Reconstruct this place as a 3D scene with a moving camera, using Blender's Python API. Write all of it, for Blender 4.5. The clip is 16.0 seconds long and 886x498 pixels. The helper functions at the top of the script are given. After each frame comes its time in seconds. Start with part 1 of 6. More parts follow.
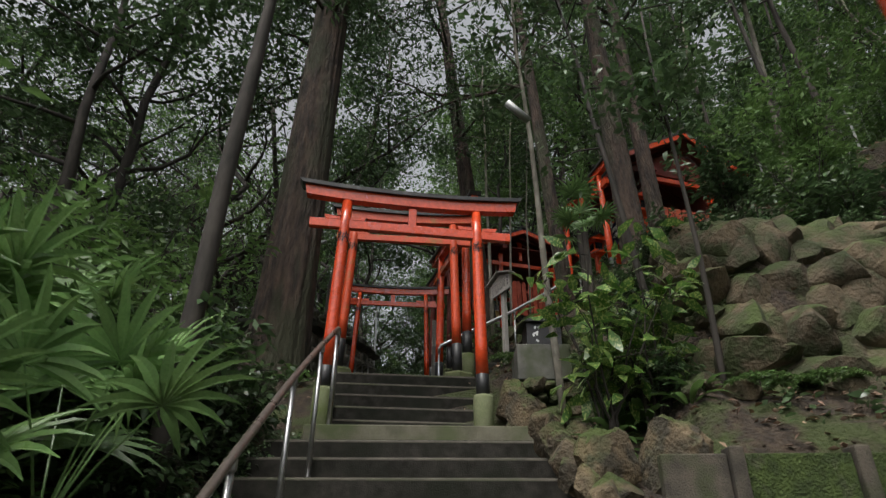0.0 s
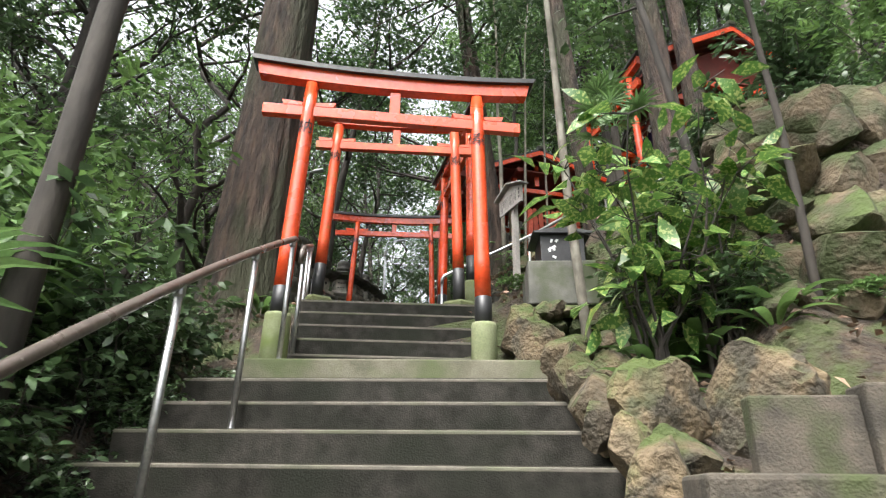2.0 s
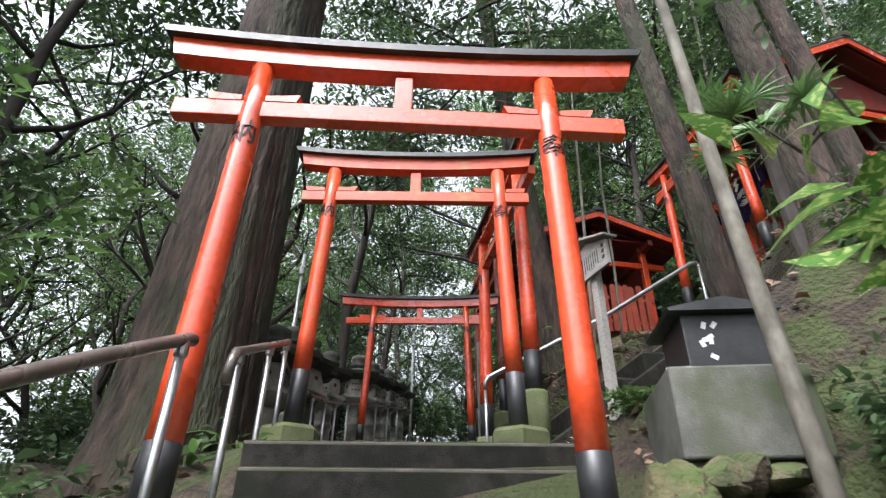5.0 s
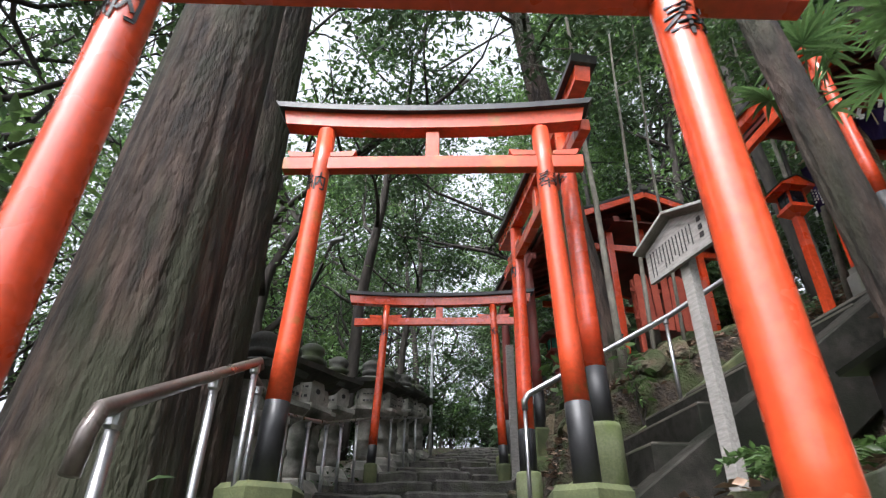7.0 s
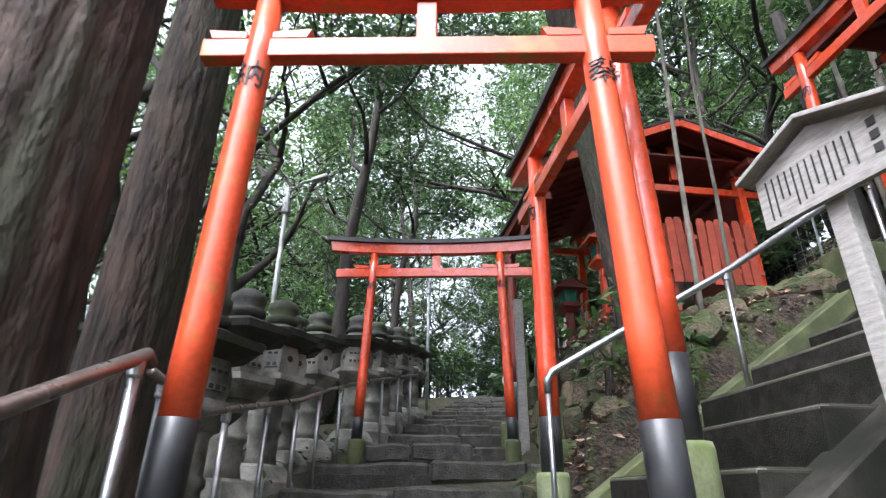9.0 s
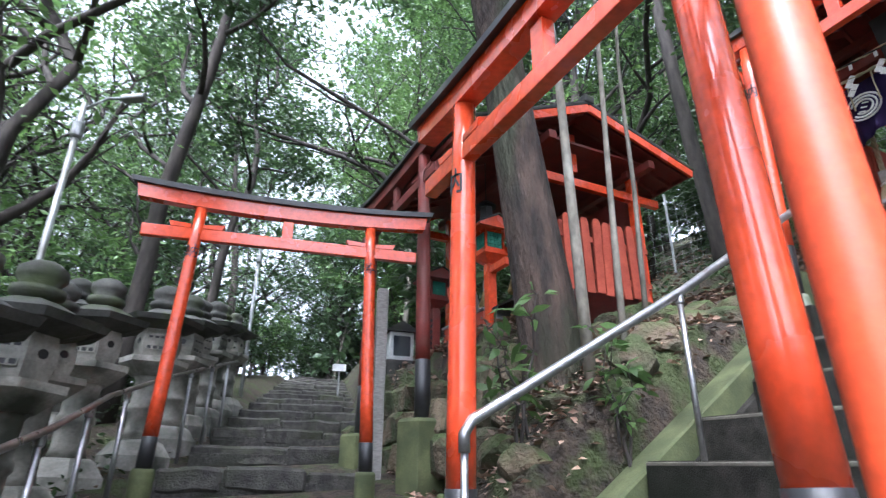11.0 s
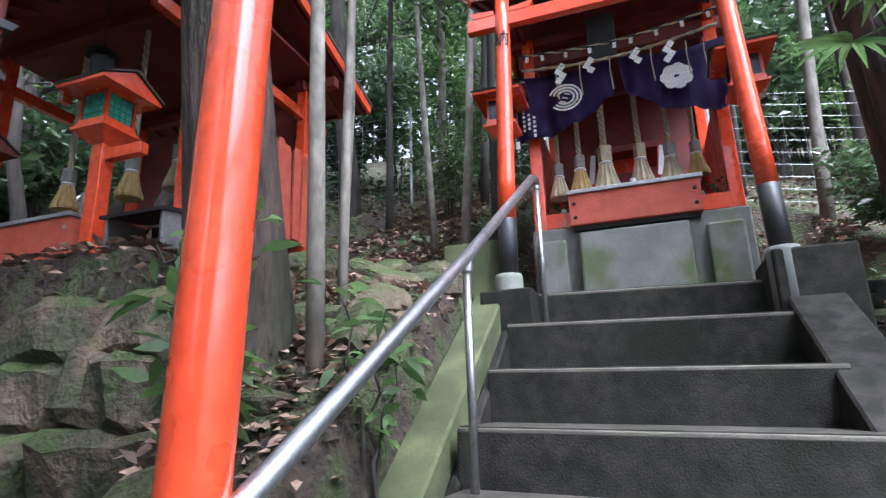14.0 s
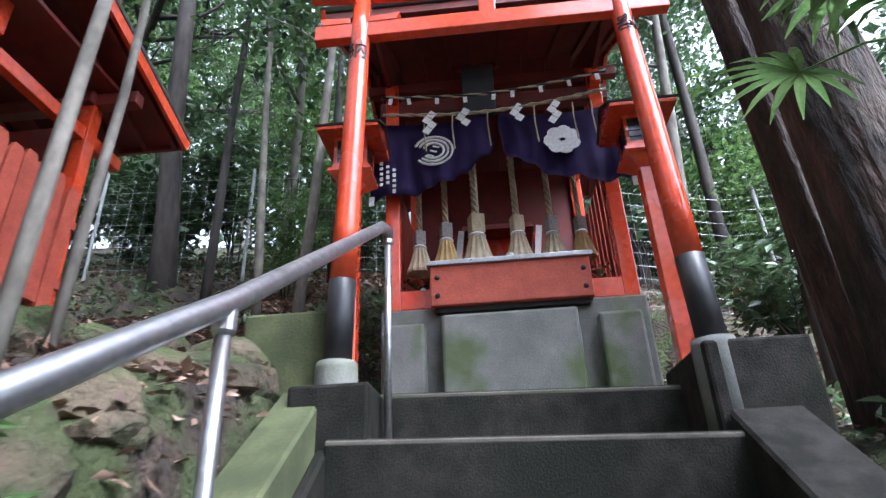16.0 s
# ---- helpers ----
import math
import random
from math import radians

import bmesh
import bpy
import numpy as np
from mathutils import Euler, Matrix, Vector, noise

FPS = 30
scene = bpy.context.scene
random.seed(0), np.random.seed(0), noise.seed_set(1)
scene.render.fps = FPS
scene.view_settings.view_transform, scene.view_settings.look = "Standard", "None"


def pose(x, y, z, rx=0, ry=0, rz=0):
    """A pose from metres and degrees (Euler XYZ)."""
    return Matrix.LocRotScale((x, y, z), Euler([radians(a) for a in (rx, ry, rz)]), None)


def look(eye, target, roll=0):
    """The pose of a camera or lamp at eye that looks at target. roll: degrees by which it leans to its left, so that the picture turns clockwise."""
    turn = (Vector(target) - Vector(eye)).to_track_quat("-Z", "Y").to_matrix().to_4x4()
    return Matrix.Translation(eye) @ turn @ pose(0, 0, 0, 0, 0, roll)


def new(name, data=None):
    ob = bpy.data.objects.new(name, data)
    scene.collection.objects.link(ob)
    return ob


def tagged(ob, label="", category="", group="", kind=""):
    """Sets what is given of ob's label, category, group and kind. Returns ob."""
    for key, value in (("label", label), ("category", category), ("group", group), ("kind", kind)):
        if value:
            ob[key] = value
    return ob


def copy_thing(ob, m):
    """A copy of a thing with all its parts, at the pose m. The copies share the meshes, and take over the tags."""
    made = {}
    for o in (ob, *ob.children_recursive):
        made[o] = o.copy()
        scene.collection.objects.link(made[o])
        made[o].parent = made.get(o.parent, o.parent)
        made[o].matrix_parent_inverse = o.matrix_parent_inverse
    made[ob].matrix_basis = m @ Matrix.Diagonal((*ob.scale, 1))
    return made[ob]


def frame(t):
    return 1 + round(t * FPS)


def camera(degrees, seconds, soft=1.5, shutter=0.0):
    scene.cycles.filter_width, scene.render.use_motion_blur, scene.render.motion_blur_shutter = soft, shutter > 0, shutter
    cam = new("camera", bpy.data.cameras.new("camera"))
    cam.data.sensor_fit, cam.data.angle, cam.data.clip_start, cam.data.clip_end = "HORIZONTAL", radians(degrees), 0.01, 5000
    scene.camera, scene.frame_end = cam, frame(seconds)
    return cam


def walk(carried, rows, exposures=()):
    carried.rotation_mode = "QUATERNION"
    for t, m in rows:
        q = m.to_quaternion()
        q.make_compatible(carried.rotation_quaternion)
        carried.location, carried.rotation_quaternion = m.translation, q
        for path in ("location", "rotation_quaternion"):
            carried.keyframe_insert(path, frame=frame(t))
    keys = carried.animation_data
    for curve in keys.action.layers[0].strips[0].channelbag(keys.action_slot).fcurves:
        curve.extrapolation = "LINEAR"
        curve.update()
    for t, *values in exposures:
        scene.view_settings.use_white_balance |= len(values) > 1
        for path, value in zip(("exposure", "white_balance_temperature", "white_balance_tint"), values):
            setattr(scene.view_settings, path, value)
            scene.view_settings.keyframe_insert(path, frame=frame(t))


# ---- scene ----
cam = camera(74.5, 16.0, soft=1.25, shutter=0.35)
PATH = [
    (0, (0.908, -0.643, 0.867), (0.679, 1.111, 1.801), 0.7),
    (0.5, (0.921, -0.269, 0.847), (0.687, 1.516, 1.717), 0.9),
    (1, (0.94, 0.065, 0.864), (0.686, 1.868, 1.691), 0.8),
    (1.5, (0.954, 0.474, 0.96), (0.676, 2.287, 1.757), 0.7),
    (2, (0.97, 0.836, 1.083), (0.668, 2.656, 1.854), 0.9),
    (2.5, (0.956, 1.165, 1.218), (0.64, 2.986, 1.983), 0.8),
    (3, (0.839, 1.548, 1.404), (0.512, 3.358, 2.189), 0.8),
    (3.5, (0.773, 1.955, 1.559), (0.429, 3.742, 2.389), 1.0),
    (4, (0.704, 2.31, 1.737), (0.345, 4.065, 2.626), 1.0),
    (4.2, (0.662, 2.472, 1.807), (0.295, 4.207, 2.732), 0.9),
    (6.3, (0.272, 3.705, 2.468), (-0.12, 5.345, 3.544), 0.6),
    (6.5, (0.237, 3.828, 2.518), (-0.165, 5.476, 3.577), 0.7),
    (7, (0.17, 4.134, 2.68), (-0.273, 5.8, 3.694), 0.7),
    (7.5, (0.128, 4.405, 2.875), (-0.346, 6.097, 3.83), 0.8),
    (8, (-0.016, 4.667, 2.979), (-0.5, 6.386, 3.878), 1.0),
    (8.2, (-0.038, 4.733, 3.039), (-0.541, 6.457, 3.918), 0.6),
    (10.3, (-0.426, 6.179, 3.62), (-0.572, 8.0, 4.433), 0.7),
    (10.5, (-0.49, 6.258, 3.686), (-0.564, 8.088, 4.489), 0.7),
    (11, (-0.704, 6.498, 3.889), (-0.586, 8.34, 4.658), 0.4),
    (11.5, (-0.821, 6.8, 4.027), (-0.464, 8.629, 4.754), 0.0),
    (12, (-0.906, 7.086, 4.174), (-0.286, 8.862, 4.853), -0.2),
    (12.5, (-0.958, 7.368, 4.274), (-0.077, 9.05, 4.903), -0.7),
    (13, (-0.956, 7.718, 4.297), (0.173, 9.262, 4.883), -1.0),
    (13.5, (-0.968, 8.005, 4.347), (0.348, 9.408, 4.895), -1.3),
    (14, (-0.981, 8.181, 4.367), (0.462, 9.46, 4.898), -1.7),
    (14.5, (-0.792, 8.343, 4.343), (0.747, 9.486, 4.915), -2.2),
    (15, (-0.511, 8.523, 4.362), (1.085, 9.532, 5.021), -2.5),
    (15.5, (-0.237, 8.677, 4.454), (1.381, 9.584, 5.203), -2.6),
    (16, (0.08, 8.782, 4.553), (1.696, 9.596, 5.405), -2.5),
]
EXPOSURES = [(0.0, 0.3, 6500, 9), (0.6, 0.85, 6500, 9), (1.2, 1.68, 6500, 9), (2.0, 1.97, 6450, 9), (4.0, 1.85, 6100, 11), (6.5, 1.78, 6050, 12), (8.2, 2.15, 5950, 13),
             (10.3, 2.65, 5500, 14), (12.0, 2.7, 5450, 15), (14.0, 2.75, 5350, 16), (16.0, 2.65, 5350, 16)]
walk(cam, [(t, look(eye, target, roll)) for t, eye, target, roll in PATH], EXPOSURES)

# ---- world and sun ----
world = bpy.data.worlds.new("sky")
scene.world = world
world.use_nodes = True
wn, wl = world.node_tree.nodes, world.node_tree.links
sky_node = wn.new("ShaderNodeTexSky")
sky_node.sky_type = "NISHITA"
sky_node.sun_disc = False
sky_node.sun_elevation, sky_node.sun_rotation = radians(58), radians(200)
sky_node.air_density, sky_node.dust_density, sky_node.ozone_density = 1.0, 6.0, 0.6
wn["Background"].inputs["Strength"].default_value = 0.15
haze = wn.new("ShaderNodeHueSaturation")                 # an overcast sky
haze.inputs["Saturation"].default_value = 0.18
wl.new(sky_node.outputs["Color"], haze.inputs["Color"])
wl.new(haze.outputs["Color"], wn["Background"].inputs["Color"])
sun = new("sun", bpy.data.lights.new("sun", "SUN"))
sun.data.energy, sun.data.angle, sun.data.color = 1.5, radians(25), (1.0, 0.96, 0.9)
sun.matrix_world = look((0, 0, 40), (8, 22, 0))

# ---- materials ----
def material(name, base, other=None, scale=8.0, rough=0.6, metal=0.0, bump=0.2, bump_scale=60.0, stain=None, stain_scale=1.5,
             stain_low=0.5, stain_high=0.7, coat=0.0, vary=0.0, stretch=None, island=0.0, translucent=0.0, bump_dist=0.006, moss=None, moss_low=0.35):
    m = bpy.data.materials.new(name)
    m.use_nodes = True
    n, l = m.node_tree.nodes, m.node_tree.links
    b = n["Principled BSDF"]
    co = n.new("ShaderNodeTexCoord")
    geo = n.new("ShaderNodeNewGeometry")
    vec = geo.outputs["Position"]
    if stretch:
        mp = n.new("ShaderNodeMapping")
        mp.inputs["Scale"].default_value = stretch
        l.new(co.outputs["Object"], mp.inputs["Vector"])
        vec = mp.outputs["Vector"]
    def tex(sc, detail=4.0):
        t = n.new("ShaderNodeTexNoise")
        t.inputs["Scale"].default_value, t.inputs["Detail"].default_value = sc, detail
        l.new(vec, t.inputs["Vector"])
        return t
    def ramp(src, lo, hi):
        r = n.new("ShaderNodeMapRange")
        r.inputs["From Min"].default_value, r.inputs["From Max"].default_value = lo, hi
        l.new(src, r.inputs["Value"])
        return r.outputs["Result"]
    def mix(fac, a, c):
        x = n.new("ShaderNodeMix")
        x.data_type = "RGBA"
        if isinstance(fac, float):
            x.inputs["Factor"].default_value = fac
        else:
            l.new(fac, x.inputs["Factor"])
        for sock, v in ((x.inputs["A"], a), (x.inputs["B"], c)):
            if isinstance(v, tuple):
                sock.default_value = (*v, 1)
            else:
                l.new(v, sock)
        return x.outputs["Result"]
    other = other or tuple(c * 0.75 for c in base)
    t1 = tex(scale)
    col = mix(ramp(t1.outputs["Fac"], 0.35, 0.65), base, other)
    t3 = tex(bump_scale, 6.0)
    fine = ramp(t3.outputs["Fac"], 0.3, 0.75)
    col = mix(fine, col, mix(0.3, col, (0.0, 0.0, 0.0)))
    if stain:
        t2 = tex(stain_scale, 6.0)
        col = mix(ramp(t2.outputs["Fac"], stain_low, stain_high), col, stain)
    if moss:
        sep = n.new("ShaderNodeSeparateXYZ")
        l.new(geo.outputs["Normal"], sep.inputs["Vector"])
        grow = n.new("ShaderNodeMath")
        grow.operation = "MULTIPLY"
        l.new(ramp(sep.outputs["Z"], moss_low, moss_low + 0.45), grow.inputs[0])
        l.new(ramp(tex(4.5, 6.0).outputs["Fac"], 0.4, 0.54), grow.inputs[1])
        col = mix(grow.outputs["Value"], col, moss)
    if vary or island:
        oi = n.new("ShaderNodeObjectInfo")
        hs = n.new("ShaderNodeHueSaturation")
        r = n.new("ShaderNodeMapRange")
        v = vary or island
        r.inputs["To Min"].default_value, r.inputs["To Max"].default_value = 1 - v, 1 + v
        l.new(geo.outputs["Random Per Island"] if island else oi.outputs["Random"], r.inputs["Value"])
        l.new(r.outputs["Result"], hs.inputs["Value"])
        l.new(col, hs.inputs["Color"])
        col = hs.outputs["Color"]
    l.new(col, b.inputs["Base Color"])
    b.inputs["Metallic"].default_value = metal
    rr = n.new("ShaderNodeMapRange")
    rr.inputs["To Min"].default_value, rr.inputs["To Max"].default_value = max(0.05, rough - 0.12), min(1.0, rough + 0.12)
    l.new(t1.outputs["Fac"], rr.inputs["Value"])
    l.new(rr.outputs["Result"], b.inputs["Roughness"])
    b.inputs["Coat Weight"].default_value = coat
    b.inputs["Coat Roughness"].default_value = 0.12
    if bump:
        bp = n.new("ShaderNodeBump")
        bp.inputs["Strength"].default_value, bp.inputs["Distance"].default_value = bump, bump_dist
        l.new(t3.outputs["Fac"], bp.inputs["Height"])
        l.new(bp.outputs["Normal"], b.inputs["Normal"])
    if translucent:
        tr = n.new("ShaderNodeBsdfTranslucent")
        l.new(col, tr.inputs["Color"])
        ms = n.new("ShaderNodeMixShader")
        ms.inputs["Fac"].default_value = translucent
        l.new(b.outputs["BSDF"], ms.inputs[1])
        l.new(tr.outputs["BSDF"], ms.inputs[2])
        l.new(ms.outputs["Shader"], n["Material Output"].inputs["Surface"])
    return m


VERMILION = material("vermilion paint", (0.78, 0.085, 0.022), (0.7, 0.07, 0.02), 3, 0.26, bump=0.05, bump_scale=25, coat=0.7,
                     stain=(0.45, 0.05, 0.02), stain_scale=7, stain_low=0.66, stain_high=0.78)
WORN_RED = material("mossy vermilion paint", (0.72, 0.085, 0.022), (0.62, 0.075, 0.025), 4, 0.4, bump=0.12, bump_scale=40, coat=0.15,
                    stain=(0.27, 0.15, 0.03), stain_scale=5.0, stain_low=0.57, stain_high=0.74)
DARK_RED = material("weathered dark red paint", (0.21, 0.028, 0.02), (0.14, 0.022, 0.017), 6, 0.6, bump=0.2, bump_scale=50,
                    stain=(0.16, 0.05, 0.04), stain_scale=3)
FENCE_RED = material("faded red board", (0.5, 0.095, 0.05), (0.4, 0.07, 0.04), 9, 0.7, bump=0.25, bump_scale=70, vary=0.15)
BLACK = material("black paint", (0.015, 0.015, 0.017), (0.03, 0.03, 0.032), 8, 0.45, bump=0.1, stain=(0.07, 0.075, 0.07), stain_low=0.6, stain_high=0.8)
CAP = material("dark roofing sheet", (0.018, 0.018, 0.02), (0.04, 0.042, 0.04), 5, 0.4, bump=0.1, stain=(0.11, 0.11, 0.1), stain_scale=5, stain_low=0.58, stain_high=0.75)
# CONCRETE's colour carries the risers' shade, TREAD's the light from above
CONCRETE = material("damp concrete darkened for riser shade", (0.037, 0.034, 0.029), (0.017, 0.0155, 0.013), 11, 0.75, bump=0.6, bump_scale=120,
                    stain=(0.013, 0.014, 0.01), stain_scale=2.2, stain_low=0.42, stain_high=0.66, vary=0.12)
TREAD = material("concrete tread lightened for top light", (0.085, 0.077, 0.063), (0.05, 0.046, 0.039), 7, 0.85, bump=0.4, bump_scale=150, stain=(0.035, 0.035, 0.026), stain_scale=3, stain_low=0.45, stain_high=0.65, vary=0.1)
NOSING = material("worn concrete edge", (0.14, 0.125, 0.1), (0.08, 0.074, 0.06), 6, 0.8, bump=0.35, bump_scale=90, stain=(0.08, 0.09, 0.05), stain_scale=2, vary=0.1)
MOSSY = material("mossy green concrete", (0.13, 0.145, 0.06), (0.075, 0.09, 0.035), 3, 0.85, bump=0.4, bump_scale=70, stain=(0.045, 0.055, 0.02), stain_scale=3.5, stain_low=0.42, stain_high=0.62)
PALE_MOSSY = material("pale lichen concrete", (0.22, 0.24, 0.14), (0.15, 0.175, 0.08), 4, 0.85, bump=0.35, bump_scale=70, stain=(0.1, 0.14, 0.03), stain_scale=3, stain_low=0.5)
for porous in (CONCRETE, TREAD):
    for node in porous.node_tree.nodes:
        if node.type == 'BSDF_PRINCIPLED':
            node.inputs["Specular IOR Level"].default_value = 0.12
GREY_CONC = material("grey concrete block", (0.25, 0.25, 0.225), (0.16, 0.165, 0.15), 4, 0.8, bump=0.3, bump_scale=110, stain=(0.085, 0.115, 0.045), stain_scale=2.6, stain_low=0.47, stain_high=0.64)
PED_CONC = material("stained grey concrete", (0.15, 0.148, 0.13), (0.085, 0.085, 0.074), 4, 0.85, bump=0.4, bump_scale=110, stain=(0.05, 0.06, 0.03), stain_scale=3, stain_low=0.48, stain_high=0.64)
STONE = material("weathered lantern stone", (0.42, 0.4, 0.35), (0.25, 0.245, 0.215), 5, 0.9, bump=0.6, bump_scale=45, stain=(0.06, 0.065, 0.05), stain_scale=2.6, stain_low=0.45, stain_high=0.65, vary=0.12)
DARK_STONE = material("dark mossy stone", (0.085, 0.085, 0.075), (0.05, 0.05, 0.045), 5, 0.9, bump=0.6, bump_scale=45, stain=(0.045, 0.06, 0.02), stain_scale=3, vary=0.15)
ROCK = material("mossy rock", (0.17, 0.125, 0.072), (0.065, 0.053, 0.036), 4, 0.92, bump=1.0, bump_scale=30, stain=(0.045, 0.038, 0.026), stain_scale=6.0, stain_low=0.5, stain_high=0.62, vary=0.25, bump_dist=0.035, moss=(0.045, 0.065, 0.012), moss_low=0.05)
WALL_ROCK = material("damp bank stone", (0.125, 0.094, 0.057), (0.048, 0.04, 0.028), 4, 0.9, bump=1.0, bump_scale=26, stain=(0.035, 0.045, 0.014), stain_scale=4.0, stain_low=0.46, stain_high=0.6, vary=0.3, bump_dist=0.03, moss=(0.04, 0.06, 0.012), moss_low=0.2)
MOSS = material("thick green moss", (0.055, 0.085, 0.014), (0.03, 0.05, 0.01), 14, 0.98, bump=1.0, bump_scale=60, stain=(0.07, 0.065, 0.045), stain_scale=4, stain_low=0.58, stain_high=0.7, bump_dist=0.03)
PANEL = material("rough brown concrete", (0.095, 0.08, 0.061), (0.048, 0.042, 0.033), 9, 0.9, bump=0.7, bump_scale=90, stain=(0.04, 0.052, 0.016), stain_scale=2.6, stain_low=0.5, stain_high=0.64, bump_dist=0.012)
PALE_STEP = material("pale worn concrete with algae", (0.15, 0.14, 0.1), (0.09, 0.088, 0.058), 5, 0.85, bump=0.4, bump_scale=110, stain=(0.06, 0.075, 0.028), stain_scale=2.4, stain_low=0.45, stain_high=0.62)
STEP_STONE = material("dark hewn step stone", (0.075, 0.07, 0.06), (0.03, 0.028, 0.025), 9, 0.85, bump=0.8, bump_scale=55, stain=(0.03, 0.035, 0.016), stain_scale=4, vary=0.3, bump_dist=0.015)
CLIFF = material("mossy earth and rock", (0.17, 0.13, 0.085), (0.09, 0.075, 0.05), 3, 0.95, bump=1.0, bump_scale=18, stain=(0.04, 0.055, 0.014), stain_scale=3.5, stain_low=0.45, stain_high=0.62, bump_dist=0.04)
SOIL = material("forest soil with moss", (0.066, 0.045, 0.029), (0.024, 0.018, 0.013), 11, 0.95, bump=1.0, bump_scale=30, stain=(0.04, 0.053, 0.014), stain_scale=3.4, stain_low=0.46, stain_high=0.58, bump_dist=0.05)
GRAVEL = material("dark path gravel", (0.095, 0.088, 0.078), (0.035, 0.033, 0.03), 34, 0.9, bump=1.0, bump_scale=120, stain=(0.03, 0.032, 0.022), stain_scale=2.5, stain_low=0.45, stain_high=0.6, bump_dist=0.012)
CEDAR = material("cedar bark", (0.085, 0.054, 0.04), (0.02, 0.015, 0.012), 10, 0.92, bump=1.0, bump_scale=24, stretch=(1, 1, 0.26), stain=(0.034, 0.035, 0.018), stain_scale=2.2, stain_low=0.47, stain_high=0.6, bump_dist=0.07)
BARK = material("dark bark", (0.05, 0.041, 0.034), (0.024, 0.02, 0.017), 9, 0.9, bump=0.8, bump_scale=30, stretch=(1, 1, 0.3), vary=0.3)
PALE_BARK = material("pale smooth bark", (0.2, 0.18, 0.145), (0.11, 0.1, 0.08), 12, 0.85, bump=0.4, bump_scale=40, stretch=(1, 1, 0.5), stain=(0.28, 0.27, 0.23), stain_scale=4, stain_low=0.55, vary=0.2)
LEAF = material("glossy evergreen leaf", (0.085, 0.14, 0.058), (0.058, 0.105, 0.046), 2, 0.3, bump=0, island=0.4, translucent=0.3)
LIGHT_LEAF = material("fresh green leaf", (0.13, 0.22, 0.065), (0.095, 0.175, 0.055), 2, 0.45, bump=0, island=0.35, translucent=0.4)
FROND = material("fan palm leaf", (0.19, 0.32, 0.11), (0.14, 0.26, 0.09), 4, 0.3, bump=0, island=0.3, translucent=0.25)
SPOTTED = material("yellow spotted laurel leaf", (0.09, 0.2, 0.035), (0.06, 0.15, 0.03), 4, 0.3, bump=0, stain=(0.3, 0.36, 0.12), stain_scale=48, stain_low=0.53, stain_high=0.57, island=0.15, translucent=0.25)
LITTER = material("fallen leaf", (0.2, 0.11, 0.07), (0.34, 0.24, 0.18), 30, 0.7, bump=0, island=0.6)
STEEL = material("scratched steel tube", (0.52, 0.52, 0.53), (0.42, 0.42, 0.43), 14, 0.32, metal=0.9, bump=0.05, stain=(0.3, 0.29, 0.28), stain_scale=9, stain_low=0.6)
BROWN_TUBE = material("brown coated tube", (0.16, 0.13, 0.115), (0.11, 0.09, 0.08), 7, 0.3, metal=0.2, bump=0.05, coat=0.3, stain=(0.4, 0.37, 0.34), stain_scale=16, stain_low=0.66, stain_high=0.74)
GALV = material("galvanised grey metal", (0.4, 0.41, 0.41), (0.3, 0.31, 0.31), 6, 0.5, metal=0.5, bump=0.1, stain=(0.2, 0.2, 0.18), stain_scale=4)
WOOD_GREY = material("silvered wood board", (0.34, 0.32, 0.3), (0.24, 0.225, 0.21), 12, 0.8, bump=0.3, bump_scale=60, stretch=(1, 6, 6))
WHITE = material("white paper", (0.8, 0.8, 0.78), (0.7, 0.7, 0.69), 6, 0.8, bump=0)
WHITE_PAINT = material("white painted metal", (0.75, 0.76, 0.76), (0.6, 0.61, 0.6), 5, 0.5, bump=0.05)
PURPLE = material("purple cloth", (0.045, 0.022, 0.13), (0.03, 0.014, 0.085), 5, 0.85, bump=0.25, bump_scale=200)
ROPE = material("straw rope", (0.5, 0.42, 0.28), (0.36, 0.3, 0.19), 40, 0.9, bump=0.5, bump_scale=200, stretch=(1, 1, 0.3))
GOLD_STRAW = material("golden straw", (0.52, 0.37, 0.14), (0.4, 0.27, 0.1), 40, 0.8, bump=0.5, bump_scale=200, stretch=(1, 1, 0.2))
GREEN_LATTICE = material("green painted lattice", (0.02, 0.22, 0.15), (0.015, 0.16, 0.11), 9, 0.5, bump=0.05)
DARK_GLASS = material("dark pane", (0.03, 0.035, 0.045), (0.02, 0.022, 0.03), 4, 0.1, bump=0)
INK = material("black ink", (0.012, 0.012, 0.014), (0.02, 0.02, 0.02), 9, 0.6, bump=0)
TILE = material("dark roof shingle", (0.03, 0.029, 0.03), (0.05, 0.048, 0.045), 7, 0.7, bump=0.4, stain=(0.05, 0.06, 0.02), stain_scale=3)


# ---- building helpers ----
def link(name, bm, mat, smooth=False):
    me = bpy.data.meshes.new(name)
    bm.normal_update()
    bm.to_mesh(me)
    bm.free()
    me.materials.append(mat)
    if smooth:
        me.polygons.foreach_set("use_smooth", [True] * len(me.polygons))
    return me


def part(name, bm, mat, parent, label="", smooth=False, m=None):
    ob = new(name, link(name, bm, mat, smooth))
    ob.parent = parent
    if m is not None:
        ob.matrix_basis = m
    if label:
        ob["label"] = label
    return ob


def single(name, bm, mat, label, category, group="", kind="", smooth=False, m=None):
    ob = new(name, link(name, bm, mat, smooth))
    if m is not None:
        ob.matrix_basis = m
    return tagged(ob, label, category, group, kind)


def thing(name, m, label, category, group="", kind=""):
    ob = new(name)
    ob.empty_display_size = 0.1
    ob.matrix_basis = m
    return tagged(ob, label, category, group, kind)


